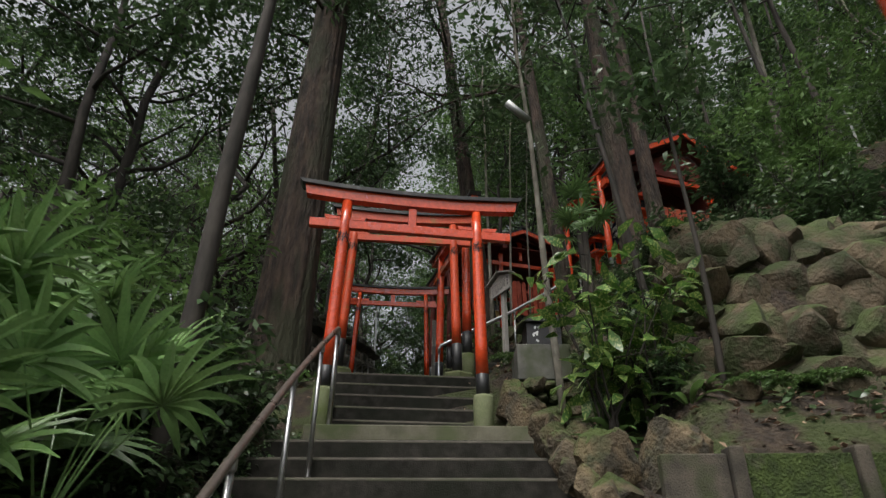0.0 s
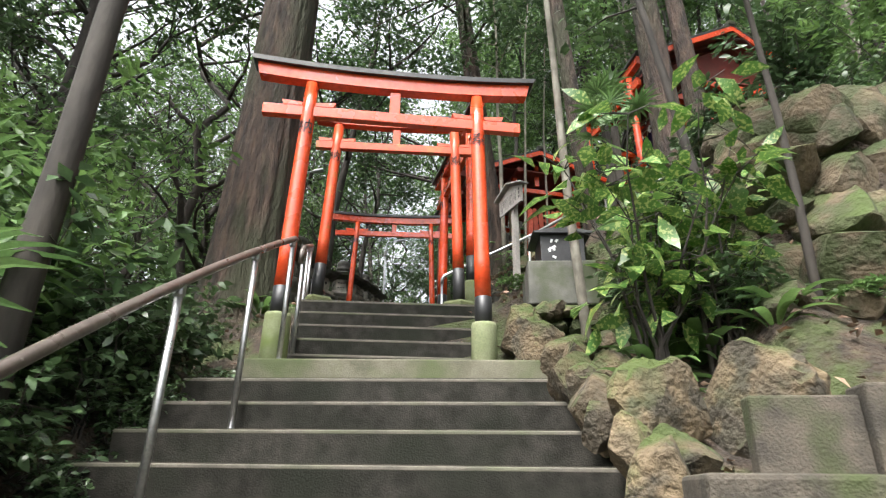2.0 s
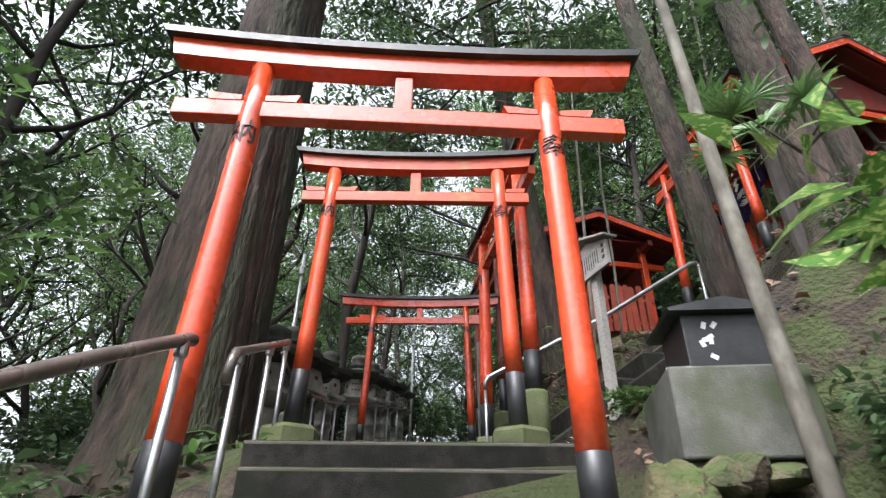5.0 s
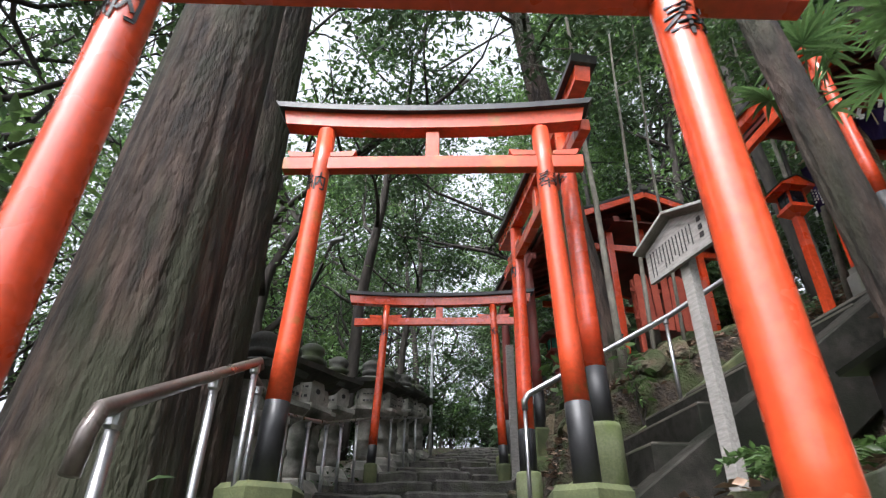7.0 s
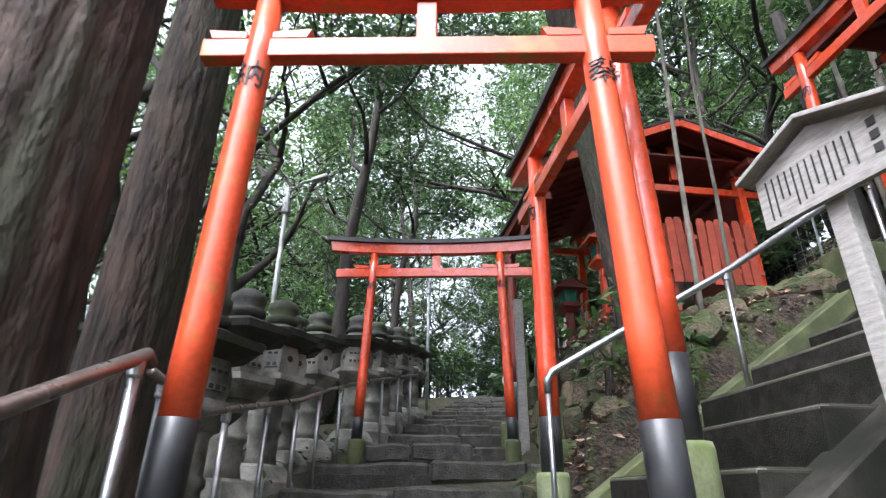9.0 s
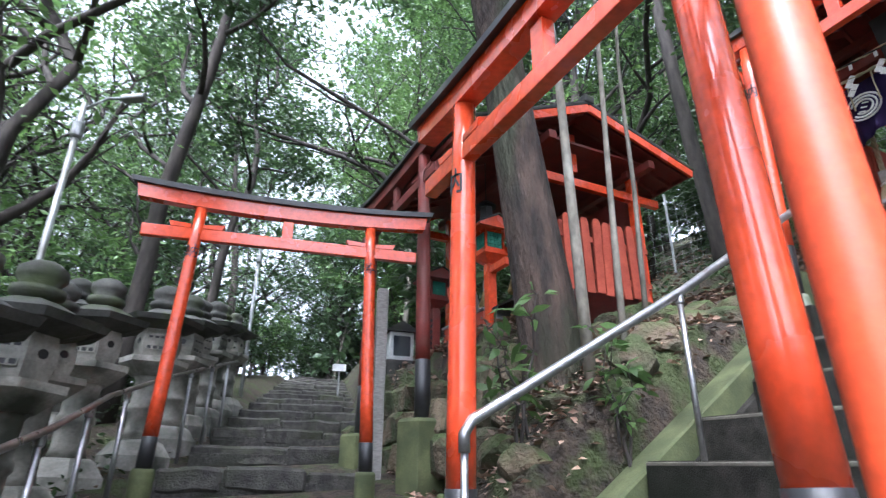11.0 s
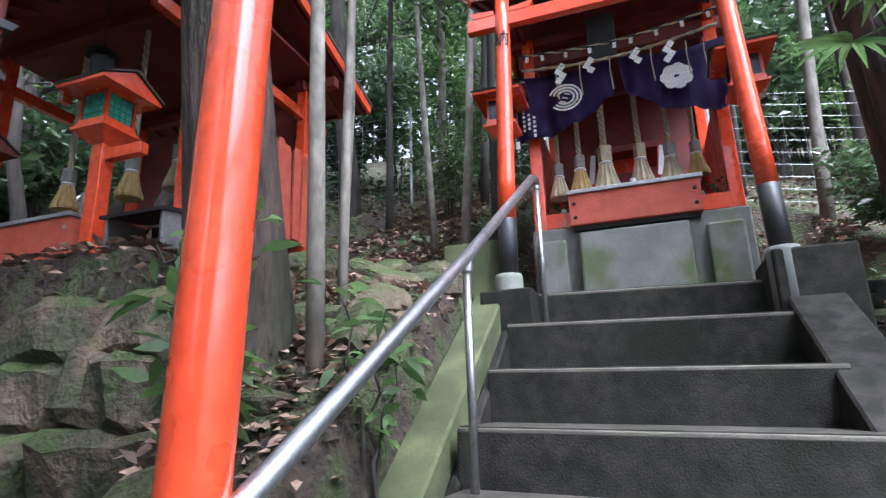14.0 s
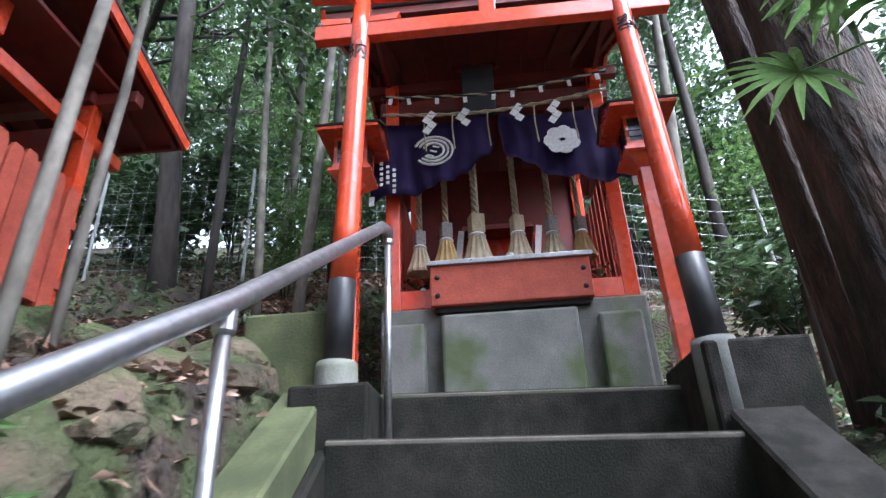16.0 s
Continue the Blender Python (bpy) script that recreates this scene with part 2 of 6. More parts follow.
def box(size, at=(0, 0, 0), rot=(0, 0, 0), bevel=0.0, bm=None):
    bm = bm or bmesh.new()
    m = pose(*at, *rot) @ Matrix.Diagonal((*size, 1))
    made = bmesh.ops.create_cube(bm, size=1, matrix=m)
    if bevel:
        edges = list({e for v in made["verts"] for e in v.link_edges})
        bmesh.ops.bevel(bm, geom=edges, offset=bevel, segments=2, affect="EDGES", profile=0.5)
    return bm


def tube(points, radii, sides=10, bm=None, squash=1.0, wob=0.0, rng=None):
    """A closed tube along points."""
    bm = bm or bmesh.new()
    pts = [Vector(p) for p in points]
    if not hasattr(radii, "__len__"):
        radii = [radii] * len(pts)
    rings, side = [], None
    for i, p in enumerate(pts):
        d = (pts[min(i + 1, len(pts) - 1)] - pts[max(i - 1, 0)]).normalized()
        if side is None:
            side = d.orthogonal().normalized()
        side = (side - d * side.dot(d)).normalized()
        up = d.cross(side)
        ring = []
        for k in range(sides):
            a = 2 * math.pi * k / sides
            r = radii[i]
            if wob:
                r *= 1 + wob * noise.noise(Vector((3 * math.cos(a), 3 * math.sin(a), i * 0.35)) + p * 0.3)
            ring.append(bm.verts.new(p + side * (r * math.cos(a)) + up * (r * squash * math.sin(a))))
        rings.append(ring)
    for a, b in zip(rings, rings[1:]):
        for k in range(sides):
            bm.faces.new((a[k], a[(k + 1) % sides], b[(k + 1) % sides], b[k]))
    bm.faces.new(rings[0][::-1])
    bm.faces.new(rings[-1])
    return bm


def lathe(profile, sides=16, bm=None, at=(0, 0, 0), turn=0.0):
    """A turned solid from (radius, height) pairs."""
    bm = bm or bmesh.new()
    rings = []
    for r, z in profile:
        rings.append([bm.verts.new((at[0] + r * math.cos(2 * math.pi * k / sides + turn), at[1] + r * math.sin(2 * math.pi * k / sides + turn), at[2] + z)) for k in range(sides)])
    for a, b in zip(rings, rings[1:]):
        for k in range(sides):
            bm.faces.new((a[k], a[(k + 1) % sides], b[(k + 1) % sides], b[k]))
    bm.faces.new(rings[0][::-1])
    bm.faces.new(rings[-1])
    return bm


def prism(outline, depth, axis="y", bm=None, at=(0, 0, 0)):
    """An outline in x, z pushed along y by depth, centred."""
    bm = bm or bmesh.new()
    ring = []
    for s in (-0.5, 0.5):
        ring.append([bm.verts.new((at[0] + x, at[1] + s * depth, at[2] + z)) for x, z in outline])
    n = len(outline)
    bm.faces.new(ring[0])
    bm.faces.new(ring[1][::-1])
    for k in range(n):
        bm.faces.new((ring[0][k], ring[1][k], ring[1][(k + 1) % n], ring[0][(k + 1) % n]))
    bmesh.ops.recalc_face_normals(bm, faces=bm.faces)
    return bm


def array_mesh(name, verts, tris, mat, smooth=False):
    me = bpy.data.meshes.new(name)
    me.vertices.add(len(verts))
    me.vertices.foreach_set("co", np.asarray(verts, dtype=np.float32).ravel())
    me.loops.add(tris.size)
    me.loops.foreach_set("vertex_index", tris.astype(np.int32).ravel())
    me.polygons.add(len(tris))
    k = tris.shape[1]
    me.polygons.foreach_set("loop_start", np.arange(0, tris.size, k, dtype=np.int32))
    me.update(calc_edges=True)
    me.validate()
    me.materials.append(mat)
    if smooth:
        me.polygons.foreach_set("use_smooth", [True] * len(me.polygons))
    return me


def leaf_arrays(rng, centres, length, width, droop=0.3, flat=0.6, lengthways=None, simple=False):
    """Folded lance-shaped leaves at the centres: six corners, four triangles each."""
    n = len(centres)
    d = rng.normal(size=(n, 3)) if lengthways is None else lengthways + 0.35 * rng.normal(size=(n, 3))
    d[:, 2] = d[:, 2] * (1 - flat) - droop
    d /= np.linalg.norm(d, axis=1)[:, None]
    up = np.tile([0.0, 0.0, 1.0], (n, 1)) + 0.55 * rng.normal(size=(n, 3))
    s = np.cross(d, up)
    s /= np.linalg.norm(s, axis=1)[:, None] + 1e-9
    nn = np.cross(s, d)
    k = rng.uniform(0.7, 1.25, (n, 1))
    l, w = length * k, width * k
    c = np.asarray(centres)
    fold = 0.22 * w
    if simple:
        v = np.stack([c, c + d * l * 0.45 + s * w * 0.5 + nn * fold, c + d * l, c + d * l * 0.45 - s * w * 0.5 + nn * fold], axis=1).reshape(-1, 3)
        t = (np.arange(n)[:, None, None] * 4 + np.array([[0, 1, 2], [0, 2, 3]])[None]).reshape(-1, 3)
        return v, t
    v = np.stack([c, c + d * l * 0.4 + s * w * 0.5 + nn * fold, c + d * l * 0.72 + s * w * 0.33 + nn * fold * 0.3,
                  c + d * l - nn * l * 0.08, c + d * l * 0.72 - s * w * 0.33 + nn * fold * 0.3, c + d * l * 0.4 - s * w * 0.5 + nn * fold], axis=1).reshape(-1, 3)
    f = np.array([[0, 1, 5], [1, 2, 5], [2, 4, 5], [2, 3, 4]])
    t = (np.arange(n)[:, None, None] * 6 + f[None]).reshape(-1, 3)
    return v, t


def glyph_mesh(text, size, mat):
    """A mesh of the characters, upright in x, z, centred."""
    cu = bpy.data.curves.new("glyph", "FONT")
    cu.body, cu.size, cu.align_x, cu.align_y, cu.extrude = text, size, "CENTER", "CENTER", 0.0015
    ob = bpy.data.objects.new("glyph", cu)
    scene.collection.objects.link(ob)
    me = bpy.data.meshes.new_from_object(ob.evaluated_get(bpy.context.evaluated_depsgraph_get()))
    bpy.data.objects.remove(ob)
    me.transform(pose(0, 0, 0, 90))
    me.materials.clear()
    me.materials.append(mat)
    return me


# ---- the plan ----
SIDE = pose(-0.11, 8.53, 0, 0, 0, 22.5)          # the side stair to the shrine: x up the stair, y to its left
SIDE_IN = SIDE.inverted()
FLOOR, LAND = -0.5, 1.9
RISE, GO = 0.178, 0.275


def centre_x(y):
    return 0.1 if y < 5 else (0.1 - 0.28 * (y - 5) if y < 11.5 else -1.72 - 0.12 * (min(y, 40) - 11.5))


def path_z(y):
    if y < 0.92:
        return FLOOR
    if y < 4.62:
        return FLOOR + (y - 0.92) * (LAND - FLOOR) / 3.7
    if y < 5.35:
        return LAND
    if y < 6.35:
        return LAND + (y - 5.35) * 0.95
    if y < 8.6:
        return 2.85 + 0.1 / 2.25 * (y - 6.35)
    if y < 30:
        return 2.95 + 0.262 * (y - 8.6) * (1 - 0.006 * (y - 8.6))
    return path_z(29.9)


STAIR = [(0.0, 3.23), (0.33, 3.49), (0.68, 3.75), (1.06, 4.01), (1.5, 4.26), (2.04, 4.53), (2.55, 4.83), (3.05, 5.1)]


def stair_z(u):
    if u < 0:
        return 2.97
    if u > 3:
        return 5.05
    return 2.97 + 2.08 * u / 3.0


def smooth(a, b, x):
    t = min(1, max(0, (x - a) / (b - a)))
    return t * t * (3 - 2 * t)


def cliff_z(x, y):
    """The steep rocky bank beside the lower stairs."""
    foot = 4.3 + 0.7 * max(0.0, 3.0 - x)
    t = y - foot
    return 1.5 + 0.5 * smooth(3.4, 4.2, y) + 1.75 * smooth(-0.1, 0.75, t) + 0.3 * max(0.0, t - 0.7)


def ground_z(x, y, rough=True):
    zc = path_z(y)
    d = x - centre_x(y)
    half = 1.15 if y < 4.8 else 0.8
    if d > 0:
        e = max(0.0, d - half - 0.75 * (1 - smooth(5.6, 7.0, y)))
        k = smooth(3.1, 4.1, y)
        z = zc + k * (1.2 * (1 - math.exp(-e / 0.6)) + 0.2 * min(e, 6) + 0.42 * max(0, min(e, 40) - 4.5))
        z += smooth(2.0, 3.2, e) * (1 - smooth(5.0, 8.0, y)) * k * 1.3
    else:
        e = max(0.0, -d - half)
        z = zc + 0.25 * smooth(8.5, 9.5, y) * smooth(0.3, 0.9, e) - 0.13 * max(0, min(e, 30) - 2.5)
    if rough:
        w = smooth(0.0, 0.5, e)
        z += w * (0.12 * noise.noise(Vector((x * 0.9, y * 0.9, 0))) + 0.05 * noise.noise(Vector((x * 3.1, y * 3.1, 2))))
    p = SIDE_IN @ Vector((x, y, 0))
    lane = smooth(1.25, 0.95, abs(p.y + 0.05)) * smooth(-0.3, 0.1, p.x) * smooth(6.3, 5.6, p.x)
    if lane > 0:
        z = z * (1 - lane) + (stair_z(p.x) - 0.34) * lane
    yard = smooth(1.9, 1.5, abs(p.y)) * smooth(2.9, 3.2, p.x) * smooth(6.3, 5.5, p.x)
    if yard > 0 and z > 5.0:
        z = z * (1 - yard) + 5.02 * yard
    plot = smooth(1.9, 1.4, abs(p.y - 3.9)) * smooth(1.0, 1.3, p.x) * smooth(4.6, 3.6, p.x)
    if plot > 0:
        z = z * (1 - plot) + 5.25 * plot
    well = smooth(1.0, 0.85, abs(d - (0.1 if y < 5 else 0))) * smooth(0.7, 0.95, y) * smooth(9.0, 8.4, y)
    low = smooth(1.55, 1.25, abs(x - 0.03)) * smooth(0.5, 0.8, y) * smooth(5.3, 4.9, y)
    bank = smooth(2.05, 2.6, x) * smooth(3.3, 3.8, y) * smooth(7.0, 5.8, y) * smooth(20, 14, x)
    if bank > 0:
        z = z * (1 - bank) + cliff_z(x, y) * bank
    nook = smooth(2.1, 1.6, x) * smooth(6.15, 6.4, y) * smooth(0.3, 0.6, d) * smooth(-0.7, -1.0, p.y)
    if nook > 0:
        z = z * (1 - nook) + min(z, 3.02 + 0.25 * max(0.0, x - 1.0)) * nook
    shelf = smooth(1.25, 1.05, p.x) * smooth(1.7, 2.0, p.y) * smooth(6.0, 5.4, p.y)
    if shelf > 0:
        z = z * (1 - shelf) + min(z, zc + 0.12) * shelf
    return z - max(0.14 * well, 0.34 * low)


def span(fine, lo, hi, far):
    inner = list(np.arange(lo, hi + 1e-6, fine))
    out, step, left, right = [], fine, [], []
    a, b = lo, hi
    while b < far:
        step *= 1.28
        a, b = a - step, b + step
        left.append(a)
        right.append(b)
    return left[::-1] + inner + right


gx, gy = span(0.13, -6, 8, 400), span(0.13, -2, 18, 400)
gv = np.array([(x, y, ground_z(x, y)) for y in gy for x in gx])
nx = len(gx)
gq = np.array([(j * nx + i, j * nx + i + 1, (j + 1) * nx + i + 1, (j + 1) * nx + i) for j in range(len(gy) - 1) for i in range(nx - 1)])
ground = new("ground", array_mesh("ground", gv, gq, SOIL, True))
tagged(ground, "dark forest soil bank with moss and fallen leaves", "ground", kind="structure")


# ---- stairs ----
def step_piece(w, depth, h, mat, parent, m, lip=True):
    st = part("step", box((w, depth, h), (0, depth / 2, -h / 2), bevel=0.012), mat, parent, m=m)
    # thin paler slab: light on the step top, put into the colour
    part("tread", box((w - 0.02, depth - 0.01, 0.012), (0, depth / 2 + 0.006, 0.003)), TREAD, st, "worn concrete tread with top light in its colour")
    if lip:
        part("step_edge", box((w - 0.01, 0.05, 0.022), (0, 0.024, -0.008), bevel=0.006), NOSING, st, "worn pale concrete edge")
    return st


stair_a = thing("stairs_1", pose(0, 0, 0), "broad dark damp concrete stairs with worn pale edges", "stairs", kind="structure")
for i in range(13):
    top = LAND - (12 - i) * RISE - 0.001
    y0 = 4.617 - (12 - i) * GO
    tw = 2.55 + 0.02 * (12 - i)
    if i == 12:
        m = pose(0.05, y0 - 0.02, top, 0, 0, 7)
        st = part("step", box((2.1, 0.86, 0.4), (0, 0.43, -0.2), bevel=0.012), PALE_STEP, stair_a, "pale worn concrete top step", m=m)
    else:
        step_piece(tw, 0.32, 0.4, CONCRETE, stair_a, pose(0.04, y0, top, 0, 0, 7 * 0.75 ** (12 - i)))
stair_b = thing("stairs_2", pose(-0.24, 5.36, 0, 0, 0, 12.5), "dark concrete stairs rising under a torii", "stairs", kind="structure")
for i in range(5):
    depth = 0.28 if i < 4 else 2.45
    step_piece(1.8 if i < 4 else 1.95, depth, 0.4, CONCRETE, stair_b, pose(0.02, 0.02 + i * 0.245, LAND + 0.19 * (i + 1)))
stair_c = thing("stairs_3", SIDE.copy(), "dark concrete side stairs up to a small shrine", "stairs", kind="structure")
for i, (u, z) in enumerate(STAIR):
    nxt = STAIR[i + 1][0] - u + 0.06 if i < 7 else 0.75
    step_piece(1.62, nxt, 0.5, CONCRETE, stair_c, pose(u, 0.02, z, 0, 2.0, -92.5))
# cheeks of the side stair
def ramp_wall(y, w, u0, u1, up, mat, name, label):
    bm = bmesh.new()
    pts = [(u0, stair_z(u0) - 0.5), (u0, stair_z(u0) + up), (u1, stair_z(u1) + up), (u1, stair_z(u1) - 0.5)]
    prism(pts, w, bm=bm)
    bmesh.ops.bevel(bm, geom=bm.edges[:], offset=0.012, segments=1, affect="EDGES")
    return part(name, bm, mat, stair_c, label, m=pose(0, y, 0))
ramp_wall(0.97, 0.2, -0.05, 2.75, 0.22, MOSSY, "side_curb", "mossy green sloping concrete curb")
ramp_wall(0.845, 0.05, 0.0, 2.8, 0.05, CONCRETE, "inner_curb", "dark low concrete kerb")
ramp_wall(-0.86, 0.28, 0.0, 2.62, 0.12, CONCRETE, "side_curb", "dark sloping concrete curb")
part("end_block", box((0.36, 0.4, 0.62), (2.98, 1.1, 5.17), bevel=0.015), MOSSY, stair_c, "mossy concrete end block")
part("end_block", box((0.5, 0.34, 0.32), (2.86, 0.83, 4.93), bevel=0.015), CONCRETE, stair_c)
part("end_block", box((0.6, 0.42, 0.5), (2.93, -0.9, 4.93), bevel=0.015), CONCRETE, stair_c, "dark concrete end block")
part("landing", box((1.5, 3.0, 0.3), (4.2, 0, 4.946), bevel=0.01), CONCRETE, stair_c, "dark concrete landing")

# main path beyond, with stone-edged sloping treads
def rough_block(w, d, h, rng, at):
    """A hewn block with uneven faces and worn edges."""
    bm = bmesh.new()
    bmesh.ops.create_cube(bm, size=1, matrix=Matrix.Diagonal((w, d, h, 1)))
    bmesh.ops.bevel(bm, geom=bm.edges[:], offset=min(d, h) * 0.14, segments=1, affect="EDGES")
    long = [e for e in bm.edges if abs((e.verts[0].co - e.verts[1].co).x) > w * 0.5]
    bmesh.ops.subdivide_edges(bm, edges=long, cuts=4)
    off = Vector((rng.uniform(0, 50), rng.uniform(0, 50), 0))
    for v in bm.verts:
        q = v.co * 4 + off
        v.co += Vector((0, noise.noise(q), noise.noise(q + Vector((9, 3, 5))))) * 0.03
        v.co += Vector(at)
    return bm


path = thing("path_steps", pose(0, 0, 0), "long sloping gravel steps with stone edges", "stairs", kind="structure")
rng = random.Random(5)
y = 8.75
while y < 29:
    run = 1.15 if y < 13 else 1.0
    z0, z1 = path_z(y), path_z(y + run)
    w = 2.3 if y < 12 else 1.9
    a = math.degrees(math.atan2((z1 - z0) * 0.55, run))
    cx = centre_x(y + run / 2)
    bm = box((w, run + 0.1, 0.3), (0, run / 2, -0.15), (a, 0, 0))
    tread = part("tread", bm, GRAVEL, path, m=pose(cx, y, z0 + 0.16, 0, 0, 14))
    x = -w / 2
    while x < w / 2 - 0.1:
        sw = min(rng.uniform(0.5, 1.15), w / 2 - x)
        part("edge_stone", rough_block(sw - 0.01, 0.2, 0.2, rng, (x + sw / 2, 0.03 + rng.uniform(-0.025, 0.025), -0.07 + rng.uniform(-0.02, 0.02))), STEP_STONE, tread)
        x += sw
    y += run


# ---- torii ----
def torii(m, half, base, black_bottom, black_top, nuki, top, r, mat, pedestal, label, lean=0.075, nuki_half=1.05, kasagi_half=1.22, cap=CAP, signs=("奉", "納"), sign_z=0.12, cap_mat=None, round_ped=True, sleeve=BLACK):
    """A gate across x, facing -y; heights are absolute."""
    t = thing("torii", m, label, "torii gate", "torii gates")
    h = top - black_bottom
    for s in (-1, 1):
        x0, x1 = s * half, s * (half - lean)
        def ax(z):
            return x0 + (x1 - x0) * (z - black_bottom) / h
        rings = [black_top + (top - black_top) * k / 6 for k in range(7)]
        post = part("post", tube([(ax(z), 0, z) for z in rings], [r * (1.02 - 0.1 * k / 6) for k in range(7)], 20), mat, t, smooth=True)
        part("sleeve", tube([(ax(black_bottom), 0, black_bottom - 0.04), (ax(black_top), 0, black_top), (ax(black_top), 0, black_top + 0.003)], [r * 1.06, r * 1.05, r * 0.98], 20), sleeve, post, "black painted sleeve", True)
        if round_ped:
            part("pedestal", lathe([(r * 1.55, base - 0.25), (r * 1.55, black_bottom - 0.03), (r * 1.45, black_bottom)], 18, at=(x0, 0, 0)), pedestal, t, "pale mossy round concrete footing", True)
        else:
            part("pedestal", lathe([(0.23, base - 0.25), (0.23, black_bottom - 0.03), (0.205, black_bottom)], 6, at=(x0, 0, 0), turn=0.5), pedestal, t, "dark mossy concrete footing")
        for q in (-1, 1):
            bm = prism([(0, 0), (0.16, 0), (0.16 + 0.02, 0.05), (0, 0.035)], r * 1.2)
            part("wedge", bm, mat, t, m=pose(ax(nuki) + q * r * 0.9, 0, nuki + 0.052, 0, 0, 0 if q > 0 else 180))
        if signs:
            ch = signs[0] if s > 0 else signs[1]
            me = glyph_mesh(ch, r * 2.3, INK)
            zc = nuki - sign_z - r
            for v in me.vertices:
                a = v.co.x / r
                rr = r * 1.008 - v.co.y
                v.co = (ax(zc + v.co.z) + rr * math.sin(a), -rr * math.cos(a), zc + v.co.z)
            g = new("ink_character", me)
            g.parent = post
            g["label"] = "black brushed character"
    part("tie_beam", box((2 * nuki_half, r * 1.1, 0.105), (0, 0, nuki), bevel=0.006), mat, t)
    part("strut", box((0.095, r * 1.0, top - nuki - 0.06), (0, 0, (top + nuki) / 2), bevel=0.005), mat, t)
    def bowed(half_len, z0, z1, d, rise, name, mt, slant):
        bm = bmesh.new()
        n, rows = 15, []
        for k in range(n):
            x = -half_len + 2 * half_len * k / (n - 1)
            up = rise * abs(x / half_len) ** 2.2
            e = slant * (1 if x > 0 else -1) * (1 if k in (0, n - 1) else 0)
            rows.append([bm.verts.new(c) for c in ((x, -d / 2, z0 + up), (x, d / 2, z0 + up), (x + e, d / 2, z1 + up), (x + e, -d / 2, z1 + up))])
        for a, b in zip(rows, rows[1:]):
            for k in range(4):
                bm.faces.new((a[k], b[k], b[(k + 1) % 4], a[(k + 1) % 4]))
        bm.faces.new(rows[0])
        bm.faces.new(rows[-1][::-1])
        bmesh.ops.recalc_face_normals(bm, faces=bm.faces)
        return part(name, bm, mt, t)
    bowed(kasagi_half - 0.06, top - 0.01, top + 0.115, r * 1.7, 0.055, "lintel", mat, 0.03)
    tagged(bowed(kasagi_half, top + 0.116, top + 0.165, r * 2.9, 0.06, "lintel_cap", cap, 0.03), "black sheet cap")
    return t


torii(pose(-0.22, 5.165, 0, 0, 0, 16), 0.81, 1.9, 2.34, 2.56, 4.22, 4.53, 0.067, VERMILION, PALE_MOSSY, "bright vermilion wooden torii over concrete stairs", nuki_half=1.17, lean=0.045, kasagi_half=1.3)
torii(pose(0.68, 0.04, 0), 0.9, -0.5, -0.25, 0.05, 1.95, 2.15, 0.064, VERMILION, PALE_MOSSY, "vermilion torii at the foot of the stairs", nuki_half=1.13, lean=0.03)
torii(pose(-0.73, 7.2, 0, 0, 0, 13), 0.84, 2.85, 3.14, 3.575, 5.236, 5.54, 0.068, WORN_RED, MOSSY, "weathered vermilion torii with moss stains and plain beams", nuki_half=1.04, kasagi_half=1.12, round_ped=False, cap=CAP)
torii(pose(-1.8, 11.39, 0, 0, 0, 12), 0.823, 3.75, 4.03, 4.255, 5.924, 6.17, 0.054, VERMILION, MOSSY, "slender red torii over the stone path steps", nuki_half=1.19, kasagi_half=1.32)
torii(pose(-0.122, 8.558, 0, 0, 0, -67.5), 0.83, 3.2, 3.55, 3.9, 5.6, 5.92, 0.07, VERMILION, PALE_MOSSY, "bright vermilion torii at the foot of the shrine stairs", nuki_half=1.2, kasagi_half=1.33)
torii(SIDE @ pose(2.72, 0.03, 0, 0, 0, -90), 0.795, 5.0, 5.2, 5.58, 7.11, 7.38, 0.06, VERMILION, GREY_CONC, "vermilion torii standing before the shrine", nuki_half=0.99, kasagi_half=1.1)
torii(SIDE @ pose(0.86, 4.02, 0, 0, 0, -90), 0.83, 4.1, 4.47, 5.0, 6.9, 7.2, 0.068, DARK_RED, MOSSY, "old dark red torii before the wayside shrine", nuki_half=1.1, kasagi_half=1.25, round_ped=False, signs=())

# ---- handrails ----
def handrail(points, feet, mat, label, r=0.024, post_mat=STEEL, curl=None):
    """A round rail through the points on posts given as (x, y, foot z, top z)."""
    t = thing("handrail", pose(0, 0, 0), label, "handrail", "handrails")
    part("rail", tube(points, r, 14), mat, t, smooth=True)
    for x, y, z0, z1 in feet:
        p = part("post", tube([(x, y, z0), (x, y, z1 - r)], 0.018, 12), post_mat, t, smooth=True)
        part("foot_plate", lathe([(0.045, z0), (0.045, z0 + 0.008), (0.022, z0 + 0.014)], 14, at=(x, y, 0)), post_mat, p)
        part("saddle", lathe([(0.019, z1 - 0.07), (0.026, z1 - 0.06), (0.026, z1 - 0.012)], 12, at=(x, y, 0)), post_mat, p)
    return t


def rail_a(y):
    return (-0.052 - 0.168 * y, y, 2.888 - 0.529 * (4.75 - y) - 0.023 * (4.75 - y) ** 2)


def tread_a(y):
    k = math.floor((y - (4.617 - 12 * GO)) / GO)
    return LAND - (12 - min(12, max(-1, k))) * RISE - (0.0 if k >= 0 else 0)


